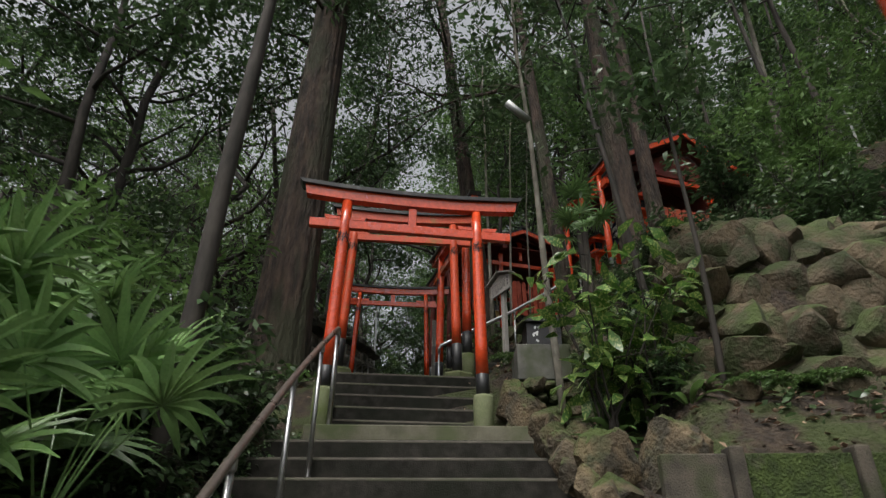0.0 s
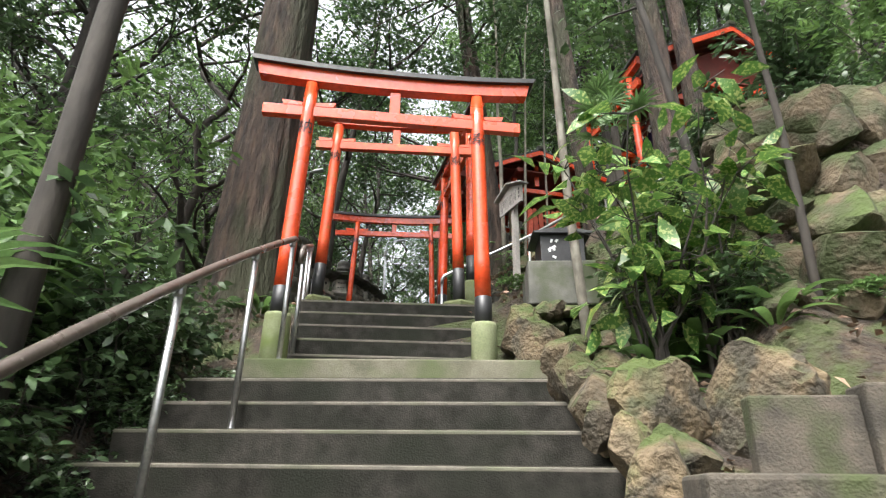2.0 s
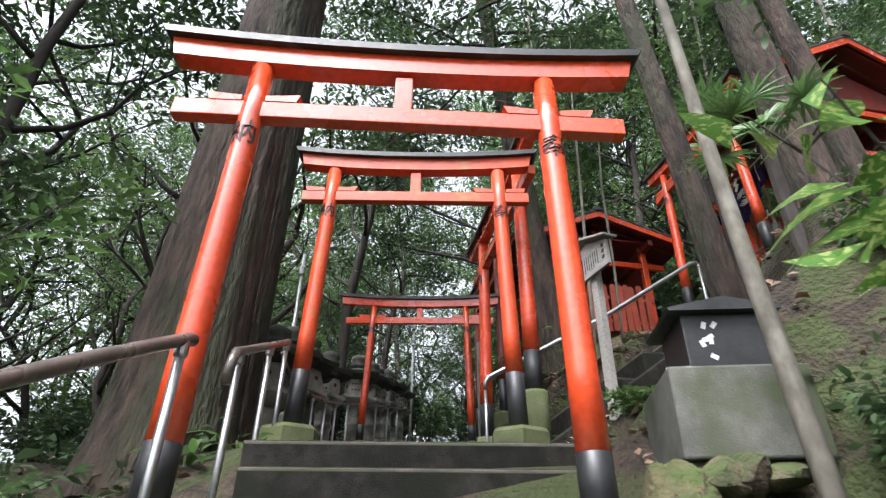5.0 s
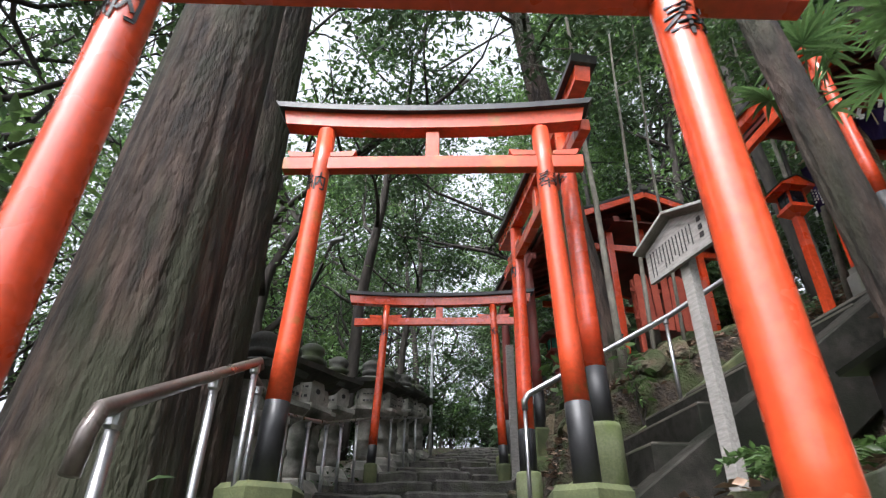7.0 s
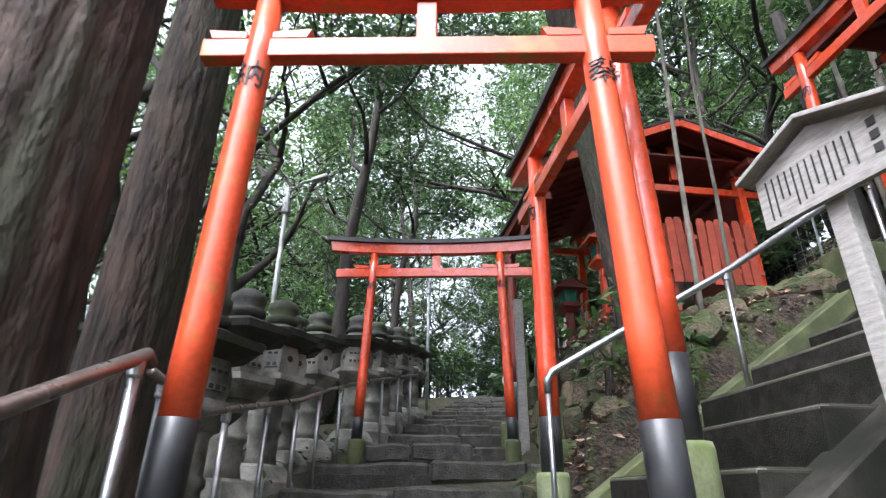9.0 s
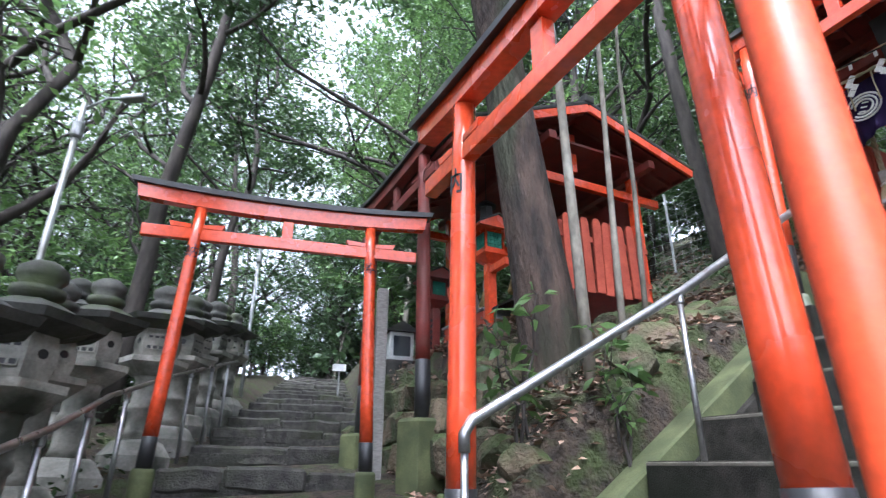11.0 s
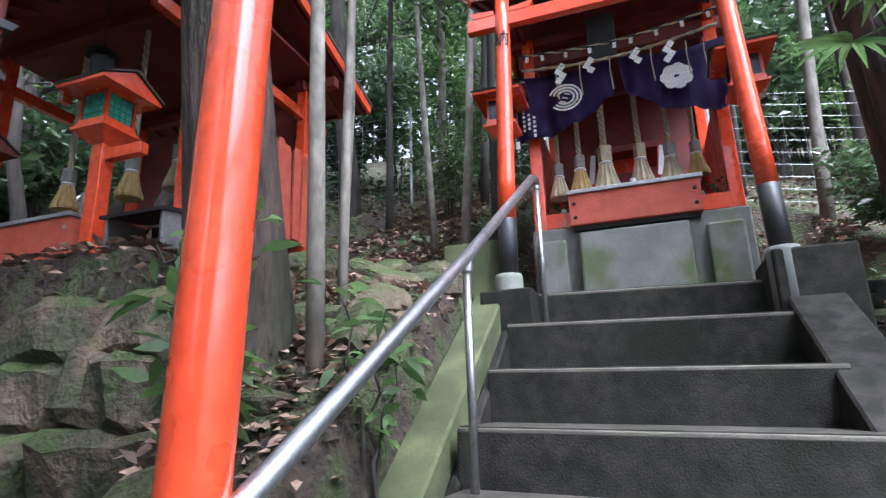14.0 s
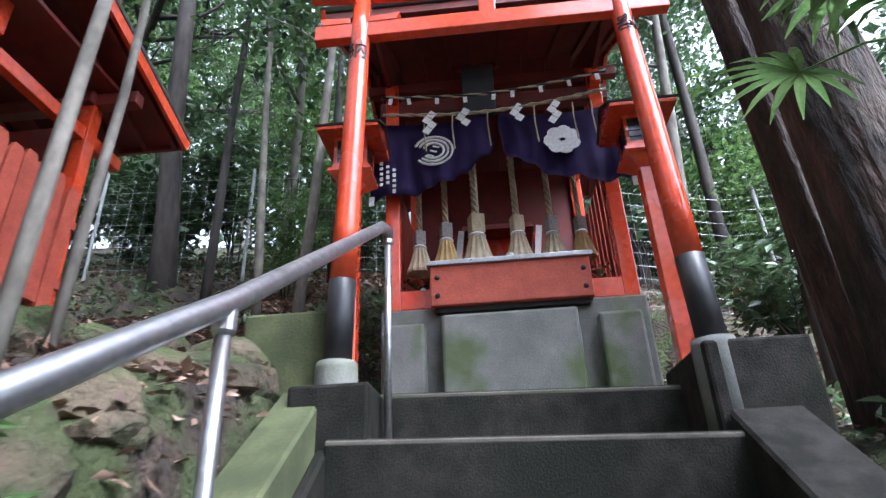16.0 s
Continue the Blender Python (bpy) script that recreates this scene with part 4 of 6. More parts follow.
# ---- wayside shrine hut ----
hut = thing("wayside_shrine", SIDE.copy(), "open red wooden shrine hut with dark gabled roof", "shrine hut")
for u in (2.03, 3.43):
    for v in (2.9, 4.95):
        part("pillar", box((0.1, 0.1, 2.2), (u, v, 6.3), bevel=0.006), VERMILION, hut)
for v in (2.9, 4.95):
    part("tie_beam", box((2.2, 0.07, 0.1), (2.7, v, 7.12), bevel=0.005), VERMILION, hut)
    part("king_post", box((0.09, 0.07, 0.5), (2.55, v, 7.5), bevel=0.005), VERMILION, hut)
    part("bracket", box((0.2, 0.1, 0.1), (3.43, v, 7.42), bevel=0.01), DARK_RED, hut)
for u in (2.03, 3.43):
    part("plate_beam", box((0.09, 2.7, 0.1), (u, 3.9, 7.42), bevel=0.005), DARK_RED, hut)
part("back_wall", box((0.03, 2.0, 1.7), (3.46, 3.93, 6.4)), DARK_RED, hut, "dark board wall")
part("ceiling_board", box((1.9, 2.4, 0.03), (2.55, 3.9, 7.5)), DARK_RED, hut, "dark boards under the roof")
gable_roof(hut, 0.95, 4.0, 2.5, 2.5, 5.3, 7.2, 7.42, 7.88)
picket = prism([(-0.052, 0), (0.052, 0), (0.052, 0.8), (0.03, 0.85), (-0.03, 0.85), (-0.052, 0.8)], 0.022)
pm = link("picket", picket, FENCE_RED)
fence = thing("picket_fence", SIDE @ pose(0, 2.8, 5.8), "faded red picket fence beside the hut", "fence")
for k in range(9):
    p = new("picket", pm)
    p.parent = fence
    p.matrix_basis = pose(2.32 + 0.125 * k, -0.01 * (k % 2), 0.015 * math.sin(k * 3), 0, 2 * math.sin(k * 5), 0)
for z in (0.2, 0.62):
    part("fence_rail", box((1.25, 0.03, 0.06), (2.84, 0.04, z)), FENCE_RED, fence)
for u in (2.3, 3.38):
    part("fence_post", box((0.07, 0.07, 1.5), (u, 0.1, 0.05)), FENCE_RED, fence)
hbox = thing("offering_box", SIDE.copy(), "dark red offering box with worn metal edge before the hut", "offering box")
part("body", box((0.5, 0.95, 0.32), (1.95, 4.0, 5.52), bevel=0.008), FENCE_RED, hbox)
part("rim", box((0.54, 0.99, 0.03), (1.95, 4.0, 5.69), bevel=0.006), GALV, hbox, "dull metal rim")
for v in (3.56, 4.44):
    for z in (5.45, 5.6):
        part("rivet", lathe([(0.014, -0.004), (0.014, 0.004)], 8), STEEL, hbox, m=pose(1.698, v, z, 0, -90, 0))
single("offering_plinth", box((0.5, 0.8, 0.6), (1.98, 4.0, 5.06), bevel=0.015), GREY_CONC, "white and grey concrete plinth under the offering box", "plinth", m=SIDE.copy())
single("stone_block", box((0.35, 0.75, 0.5), (1.65, 3.0, 4.95), bevel=0.02), GREY_CONC, "pale concrete block under a small metal cabinet", "block", m=SIDE.copy())
cab = thing("candle_cabinet", SIDE @ pose(1.68, 2.78, 5.2), "open black metal candle cabinet", "cabinet")
part("back", box((0.02, 0.42, 0.34), (0.14, 0, 0.17)), BLACK, cab)
for s in (-1, 1):
    part("side", box((0.3, 0.015, 0.34), (0, 0.21 * s, 0.17)), GALV, cab, "dull metal side")
part("floor", box((0.3, 0.42, 0.02), (0, 0, 0.01)), GALV, cab)
part("lid", box((0.36, 0.48, 0.02), (0, 0, 0.36), (0, -10, 0)), BLACK, cab)
for v, mt in ((3.55, GOLD_STRAW), (4.2, GOLD_STRAW), (3.1, ROPE)):
    bell_rope(SIDE @ pose(2.15, v, 0), 7.4, 5.95, 0.95, mt, "hanging bell rope with golden straw tassel in the hut")


def boulder(name, m, size, mat, label, seed, cat="rock", group="rocks", sub=4, rough=0.25):
    bm = bmesh.new()
    bmesh.ops.create_icosphere(bm, subdivisions=sub, radius=1)
    off = Vector((seed * 3.7, seed * 1.3, seed * 2.1))
    cr = random.Random(seed)
    cuts = [(Vector((cr.gauss(0, 1), cr.gauss(0, 1), cr.gauss(0, 0.8))).normalized(), cr.uniform(0.5, 0.8)) for _ in range(15)]
    for v in bm.verts:
        n = v.co.normalized()
        d = 1 + rough * noise.noise(n * 1.4 + off) + rough * 0.45 * noise.noise(n * 3.7 + off) + rough * 0.25 * noise.noise(n * 9 + off) + rough * 0.12 * noise.noise(n * 22 + off)
        v.co = n * d
        for q, lim in cuts:
            over = v.co.dot(q) - lim
            if over > 0:
                v.co -= q * over * 0.93
        v.co *= 1.25 * (1 + 0.05 * noise.noise(n * 7 + off) + 0.03 * noise.noise(n * 18 + off))
        v.co.x, v.co.y, v.co.z = v.co.x * size[0], v.co.y * size[1], v.co.z * size[2]
    ob = single(name, bm, mat, label, cat, group, smooth=True, m=m)
    ob.data.set_sharp_from_angle(angle=radians(24))
    return ob


boulder("memorial_stone", SIDE @ pose(2.75, 3.6, 6.0), (0.18, 0.3, 0.55), STONE, "pale standing stone inside the hut", 4, "stone", "stones")
hang = thing("hanging_lantern", SIDE @ pose(1.75, 3.5, 6.72), "black metal lantern hanging under the hut eaves", "lantern")
part("cage", lathe([(0.06, 0), (0.08, 0.02), (0.08, 0.16), (0.06, 0.18)], 6), BLACK, hang)
part("lid", lathe([(0.13, 0.18), (0.06, 0.24), (0.015, 0.27)], 6), BLACK, hang)
part("chain", tube([(0, 0, 0.26), (0, 0, 0.8)], 0.006, 6), BLACK, hang)

# stacked mossy wall stones in front of the hut terrace
wall = thing("stone_wall", SIDE @ pose(0, 0, 0), "low mossy wall of stacked rough stones", "stone wall")
wr = random.Random(11)
wall_kinds = []
for k in range(6):
    wm = rough_block(1.0, 0.62, 0.5, wr, (0, 0, 0))
    for v in wm.verts:
        v.co += Vector((noise.noise(v.co * 3 + Vector((k * 7, 0, 0))), noise.noise(v.co * 3 + Vector((0, k * 5, 4))), noise.noise(v.co * 3 + Vector((4, k, 0))))) * 0.09
    wme = link("stone", wm, WALL_ROCK)
    wall_kinds.append(wme)
for row in range(3):
    v = 1.75 + wr.uniform(0, 0.3)
    while v < 5.3:
        w = wr.uniform(0.42, 0.8)
        st = new("stone", wall_kinds[wr.randrange(6)])
        st.parent = wall
        st.matrix_basis = pose(1.1 + 0.09 * row + wr.uniform(-0.05, 0.05), v + w / 2, 4.17 + 0.29 * row + wr.uniform(-0.02, 0.02), wr.uniform(-10, 10), wr.uniform(-8, 8), 90 + wr.uniform(-12, 12)) @ Matrix.Diagonal((w, 0.75, 0.66, 1))
        v += w * 0.97
part("coping", box((0.36, 2.5, 0.2), (1.42, 3.7, 4.93), (0, 2, 1), 0.03), MOSSY, wall, "mossy concrete kerb on top of the wall")

# ---- sign board ----
sign = thing("sign_board", pose(0.755, 7.3, 0, 0, 0, -57), "silvered wooden notice board under a little gabled roof", "sign board")
part("post", box((0.075, 0.06, 1.45), (0.0, 0.03, 3.75), (0, 0, 0), 0.004), WOOD_GREY, sign)
sp = part("panel", prism([(-0.265, 0.0), (0.265, 0.0), (0.265, 0.21), (0, 0.31), (-0.265, 0.21)], 0.025), WOOD_GREY, sign, m=pose(0, -0.02, 4.3))
bm = bmesh.new()
wr = random.Random(2)
for k in range(13):
    ln = wr.uniform(0.1, 0.17)
    box((0.006, 0.003, ln), (-0.22 + 0.03 * k, -0.0145, 0.19 - ln / 2), bm=bm)
for k in range(3):
    box((0.03, 0.003, 0.03), (0.215, -0.0145, 0.18 - 0.05 * k), bm=bm)
part("writing", bm, INK, sp, "columns of small black writing")
for s in (-1, 1):
    part("roof_board", box((0.345, 0.13, 0.02), (s * 0.155, -0.02, 4.585), (0, s * 21, 0), 0.004), WOOD_GREY, sign)

# ---- concrete pedestal and black box ----
single("concrete_pedestal", box((0.6, 0.62, 0.4), (1.19, 6.0, 2.78), (0, 0, 6), 0.012), PED_CONC, "plain grey concrete pedestal beside the stairs", "pedestal")
bbox = thing("donation_box", pose(1.22, 6.0, 2.98, 0, 0, 8), "black metal box with white marks on the pedestal", "box")
part("body", box((0.4, 0.36, 0.3), (0, 0, 0.15), bevel=0.006), BLACK, bbox)
part("lid", prism([(-0.26, 0), (0.26, 0), (0.27, 0.015), (0, 0.07), (-0.27, 0.015)], 0.46), BLACK, bbox, m=pose(0, 0, 0.301))
for k in range(7):
    a = k * 0.9
    mark = box((0.022, 0.004, 0.035), (-0.08 + 0.09 * math.cos(a) * (k % 3) * 0.5, -0.181, 0.16 + 0.08 * math.sin(a * 1.7)), (0, 40 * k, 0))
    part("white_mark", mark, WHITE_PAINT, bbox, "worn white painted mark")
single("white_block", box((0.12, 0.07, 0.04), (1.0, 5.83, 3.0), bevel=0.004), WHITE, "small white slip of paper block on the pedestal", "block")
rubble = random.Random(17)
for i in range(22):
    row = i // 6
    x, y = 0.9 + 0.13 * (i % 6) + rubble.uniform(-0.04, 0.04), 5.66 - 0.06 * (row < 2) + rubble.uniform(-0.03, 0.03)
    sz = rubble.uniform(0.07, 0.12)
    boulder("rock", pose(x, y, 2.08 + 0.14 * row, 0, 0, rubble.uniform(0, 180)), (sz * 1.2, sz, sz * 0.75), WALL_ROCK, "rough mossy stone in the rubble base under the pedestal", 200 + i, sub=3)
single("footing", box((0.62, 0.6, 0.9), (1.22, 6.02, 2.13), (0, 0, 6), 0.03), WALL_ROCK, "dark rubble footing under the concrete pedestal", "footing")

# ---- lower right terrace ----
terr = thing("terrace_wall", pose(0, 0, 0), "low concrete terrace walls with moss", "terrace wall", kind="structure")
for k in range(5):
    x = 1.5 + 0.72 * k
    part("panel", box((0.4 if k == 0 else 0.62, 0.1, 0.42), (x + (0.47 if k == 0 else 0.36), 3.36, 1.24), bevel=0.01), (PANEL, MOSS, MOSS, PANEL, MOSS)[k], terr)
    part("post", box((0.09, 0.16, 0.5), (x + 0.72, 3.35, 1.24), bevel=0.012), PANEL, terr)
part("ledge", box((3.8, 0.45, 0.34), (3.35, 3.02, 0.98), bevel=0.018), PANEL, terr)
part("ledge", box((3.8, 0.45, 0.3), (3.3, 2.62, 0.72), bevel=0.018), PANEL, terr)
part("moss_mat", box((0.55, 0.04, 0.2), (1.75, 2.385, 0.74), bevel=0.015), MOSS, terr, "thick green moss")
part("ledge", box((3.8, 0.6, 0.3), (3.25, 2.15, 0.45), bevel=0.015), CONCRETE, terr)

# ---- rocks ----
br = random.Random(21)
big_rocks = [(1.5, 3.62, 1.42, 0.2, 0.17, 0.22), (1.93, 3.66, 1.4, 0.3, 0.2, 0.24), (1.4, 3.25, 1.08, 0.13, 0.14, 0.2), (1.52, 3.42, 1.2, 0.17, 0.14, 0.16), (1.36, 2.95, 0.88, 0.12, 0.16, 0.16), (1.3, 2.65, 0.7, 0.13, 0.15, 0.15), (1.34, 3.42, 1.25, 0.11, 0.1, 0.13), (1.24, 3.68, 1.38, 0.1, 0.1, 0.12), (1.3, 3.9, 1.56, 0.12, 0.1, 0.1), (1.2, 4.05, 1.62, 0.1, 0.09, 0.1), (1.36, 4.15, 1.72, 0.13, 0.11, 0.09), (1.22, 4.5, 1.86, 0.12, 0.12, 0.1),
             (1.18, 4.2, 1.62, 0.15, 0.16, 0.16), (1.28, 3.85, 1.45, 0.16, 0.15, 0.18), (1.15, 4.75, 1.92, 0.2, 0.16, 0.14), (1.0, 5.2, 2.05, 0.22, 0.2, 0.22), (0.85, 5.62, 2.3, 0.13, 0.16, 0.22)]
for i, (x, y, z, a, b, c) in enumerate(big_rocks):
    boulder("rock", pose(x, y, z, 0, 0, br.uniform(0, 180)), (a, b, c), ROCK, "mossy pale rock at the edge of the stairs", i + 1)
# packed stones of the steep bank
def bank_stone(seed):
    cr = random.Random(seed)
    bm = bmesh.new()
    bmesh.ops.create_icosphere(bm, subdivisions=3, radius=1)
    off = Vector((seed * 2.3, seed * 5.1, seed))
    cuts = [(Vector((cr.gauss(0, 1), cr.gauss(0, 1), cr.gauss(0, 1))).normalized(), cr.uniform(0.45, 0.75)) for _ in range(16)]
    for v in bm.verts:
        for q, lim in cuts:
            over = v.co.dot(q) - lim
            if over > 0:
                v.co -= q * over * 0.95
        n = v.co.normalized()
        v.co *= 1.2 * (1 + 0.07 * noise.noise(n * 3 + off) + 0.05 * noise.noise(n * 8 + off))
    me = link("stone", bm, WALL_ROCK, True)
    me.set_sharp_from_angle(angle=radians(28))
    return me


bank_kinds = [bank_stone(300 + k) for k in range(9)]
bank_wall = thing("rocky_bank", pose(0, 0, 0), "steep bank of packed mossy brown stones", "rock bank", kind="structure")
row_t = -0.05
row = 0
while row_t < 1.0:
    x = 2.35 + 0.12 * (row % 2) + 0.28 * max(0.0, row_t)
    while x < 6.4:
        w = br.uniform(0.3, 0.62)
        y = 4.3 + 0.7 * max(0.0, 3.0 - x) + row_t + br.uniform(-0.04, 0.04)
        z = cliff_z(x + w / 2, y)
        st = new("stone", bank_kinds[br.randrange(9)])
        st.parent = bank_wall
        st.matrix_basis = pose(x + w / 2, y + 0.08, z - 0.03 + br.uniform(-0.04, 0.06), br.uniform(-25, 25), br.uniform(-20, 20), br.uniform(0, 360)) @ Matrix.Diagonal((w * 0.78, w * 0.7, br.uniform(0.22, 0.34), 1))
        x += w * 0.86
    row_t += 0.125
    row += 1
for i in range(16):
    x, y = br.uniform(2.0, 2.9), br.uniform(3.9, 4.9)
    sz = br.uniform(0.06, 0.17)
    boulder("rock", pose(x, y, ground_z(x, y) + 0.01, 0, 0, br.uniform(0, 180)), (sz * 1.3, sz, sz * 0.7), WALL_ROCK, "loose brown stone at the foot of the bank", i + 120, sub=3)
for i in range(46):
    u, v = br.uniform(0.1, 2.9), br.uniform(1.2, 2.3)
    p = SIDE @ Vector((u, v, 0))
    sz = br.uniform(0.08, 0.23)
    boulder("rock", pose(p.x, p.y, ground_z(p.x, p.y) - 0.03, 0, 0, br.uniform(0, 180)), (sz * 1.3, sz, sz * 0.75), WALL_ROCK, "earthy mossy rock in the bank", i + 70, sub=3)

# ---- lamp masts ----
def mast(x, y, z0, z1, arm, label):
    t = thing("lamp_mast", pose(x, y, 0), label, "lamp post", "lamp posts")
    part("pole", tube([(0, 0, z0), (0, 0, z1)], [0.045, 0.035], 12), GALV, t, smooth=True)
    part("arm", tube([(0, 0, z1 - 0.1), (arm * 0.5, 0, z1 + 0.08), (arm, 0, z1 + 0.1)], 0.018, 8), GALV, t, smooth=True)
    part("lamp_head", box((0.28, 0.12, 0.07), (arm * 1.1, 0, z1 + 0.1), (0, -8, 0), 0.02), GALV, t)
    part("fitting", lathe([(0.05, z1 - 0.5), (0.07, z1 - 0.47), (0.07, z1 - 0.3), (0.05, z1 - 0.28)], 10), GALV, t)
mast(-4.66, 12.6, 3.3, 8.2, 0.5, "grey steel lamp post behind the stone lanterns")
mast(-4.2, 19.5, 5.0, 9.3, 0.5, "grey steel lamp post beside the upper path")
single("flood_lamp", tube([(1.22, 5.2, 5.75), (0.95, 5.05, 5.95)], 0.05, 14), GALV, "long grey tube lamp fixed to a thin trunk", "lamp", smooth=True)
single("grey_post", box((0.11, 0.09, 2.0), (-0.95, 12.2, 4.8), (0, 0, 14), 0.01), WOOD_GREY, "plain grey wooden post beside the path", "post")
single("grey_post", box((0.1, 0.1, 1.4), (-1.15, 14.5, 5.1), (0, 0, 14), 0.01), MOSSY, "mossy square post beside the path", "post")
wb = thing("notice_box", pose(-0.78, 14.6, 5.55, 0, 0, 14), "small white framed glass notice box on a plinth", "notice box")
part("case", box((0.34, 0.22, 0.4), (0, 0, 0.2), bevel=0.008), WHITE_PAINT, wb)
part("pane", box((0.24, 0.012, 0.28), (0, -0.112, 0.2)), DARK_GLASS, wb, "dark glass pane")
part("roof", prism([(-0.24, 0), (0.24, 0), (0, 0.16)], 0.3), TILE, wb, m=pose(0, 0, 0.401))
part("plinth", box((0.45, 0.35, 0.9), (0, 0, -0.45), bevel=0.02), DARK_STONE, wb)
single("notice_plate", box((0.3, 0.02, 0.16), (-2.2, 20.0, 6.5), (0, 0, 10), 0.003), WHITE_PAINT, "small white notice plate beside the upper path", "notice")
single("notice_stake", tube([(-2.2, 20.03, 5.4), (-2.2, 20.03, 6.5)], 0.02, 8), GALV, "thin stake carrying a notice plate", "stake")

# ---- wire fence on the slope behind the shrine ----
wire = thing("wire_fence", SIDE @ pose(6.4, 0, 0), "thin grey wire mesh fence on the wooded slope", "fence")
bm = bmesh.new()
vs = [-5 + 0.2 * k for k in range(62)]
def slope_at(v):
    p = SIDE @ Vector((6.4, v, 0))
    return ground_z(p.x, p.y, False)
for v in vs:
    z = slope_at(v)
    tube([(0, v, z - 0.05), (0, v, z + 1.5)], 0.0025, 3, bm=bm)
for j in range(10):
    tube([(0, v, slope_at(v) + 0.05 + 0.155 * j) for v in vs[::3]], 0.0025, 3, bm=bm)
tagged(part("mesh_wire", bm, GALV, wire, "thin galvanised wire mesh"), kind="stuff")
for v in vs[::10]:
    part("post", tube([(0, v, slope_at(v) - 0.2), (0, v, slope_at(v) + 1.6)], 0.022, 8), GALV, wire)

# ---- plants ----
def trunk_points(rng, base, height, lean, wander, n=9):
    pts, p = [], Vector(base)
    side = Vector((0, 0, 0))
    for i in range(n):
        k = i / (n - 1)
        side += Vector((rng.uniform(-1, 1), rng.uniform(-1, 1), 0)) * wander
        pts.append(Vector(base) + Vector((lean[0] * k, lean[1] * k, height * k)) + side * k)
    return pts


def broadleaf(seed, height, radius, leaves, leaf, bare, mat, bark, crookedness=0.35, limbs=11, stout=0.55, name="tree", label="slender evergreen tree with a crooked dark trunk"):
    """A tree at the origin: trunk with limbs as one part, a crown of leaf sprays as another."""
    rng = random.Random(seed)
    nrg = np.random.default_rng(seed)
    t = thing(name, pose(0, 0, 0), label, "tree", "woodland trees")
    spine = trunk_points(rng, (0, 0, -0.4), height, (rng.uniform(-0.8, 0.8), rng.uniform(-0.8, 0.8)), crookedness, 12)
    bm = tube(spine, [radius * (1.25 if i == 0 else 1) * (1 - 0.8 * i / 11) for i in range(12)], 9, wob=0.15)
    tips = []
    for b in range(limbs):
        k = bare + (1 - bare) * (b + rng.random()) / limbs
        i = min(10, int(k * 11))
        p = spine[i].lerp(spine[i + 1], k * 11 - i)
        a = rng.uniform(0, 6.28)
        L = height * rng.uniform(0.16, 0.34) * (1.15 - 0.5 * k)
        d = Vector((math.cos(a), math.sin(a), rng.uniform(0.25, 0.9))).normalized()
        pts = [p]
        for j in range(5):
            d = (d + Vector((rng.uniform(-0.35, 0.35), rng.uniform(-0.35, 0.35), rng.uniform(-0.15, 0.25)))).normalized()
            pts.append(pts[-1] + d * L / 5)
        r0 = radius * (1 - 0.8 * k) * stout
        tube(pts, [r0 * (1 - 0.8 * j / 5) for j in range(6)], 6, bm=bm)
        for j in (2, 3, 4, 5):
            for q in range(2):
                e = (d + Vector((rng.uniform(-1, 1), rng.uniform(-1, 1), rng.uniform(-0.4, 0.6)))).normalized()
                l2 = L * rng.uniform(0.2, 0.4)
                tw = [pts[j], pts[j] + e * l2 * 0.5, pts[j] + e * l2 + Vector((0, 0, -0.08))]
                tube(tw, [r0 * 0.25, r0 * 0.18, r0 * 0.08], 4, bm=bm)
                tips += [tw[1], tw[2], tw[2] + e * 0.12]
    part("trunk", bm, bark, t, smooth=True)
    tips = np.array([tuple(p) for p in tips])
    per = leaves // len(tips) + 1
    c = np.repeat(tips, per, axis=0) + nrg.normal(size=(len(tips) * per, 3)) * np.array([0.3, 0.3, 0.15])
    v, tr = leaf_arrays(nrg, c, leaf * 1.15, leaf * 0.52, 0.25, simple=True)
    crown = new("crown", array_mesh("crown", v, tr, mat))
    crown.parent = t
    crown["label"] = "crown of glossy evergreen leaves"
    return t


kinds = [broadleaf(1, 11.5, 0.11, 7000, 0.13, 0.3, LEAF, BARK, 0.4), broadleaf(2, 10.0, 0.08, 6400, 0.12, 0.28, LEAF, BARK, 0.55),
         broadleaf(3, 13.0, 0.14, 7600, 0.14, 0.35, LEAF, BARK, 0.3), broadleaf(4, 8.5, 0.06, 6000, 0.12, 0.25, LIGHT_LEAF, PALE_BARK, 0.35),
         broadleaf(5, 12.0, 0.1, 7000, 0.13, 0.42, LIGHT_LEAF, BARK, 0.5), broadleaf(6, 7.5, 0.05, 5000, 0.11, 0.2, LEAF, PALE_BARK, 0.3)]


def clear(x, y, margin=0.0):
    """True where a tree may stand."""
    d = x - centre_x(y)
    if -2.0 - margin < y < 32 and -2.3 - margin < d < 1.5 + margin:
        return False
    p = SIDE_IN @ Vector((x, y, 0))
    if -1.2 < p.x < 6.2 + margin and -1.7 - margin < p.y < 6.0 + margin:
        return False
    if y < 5 and x > 0 and d < 3.2:
        return False
    return math.hypot(x + 0.8, y - 1.0) > 5.0


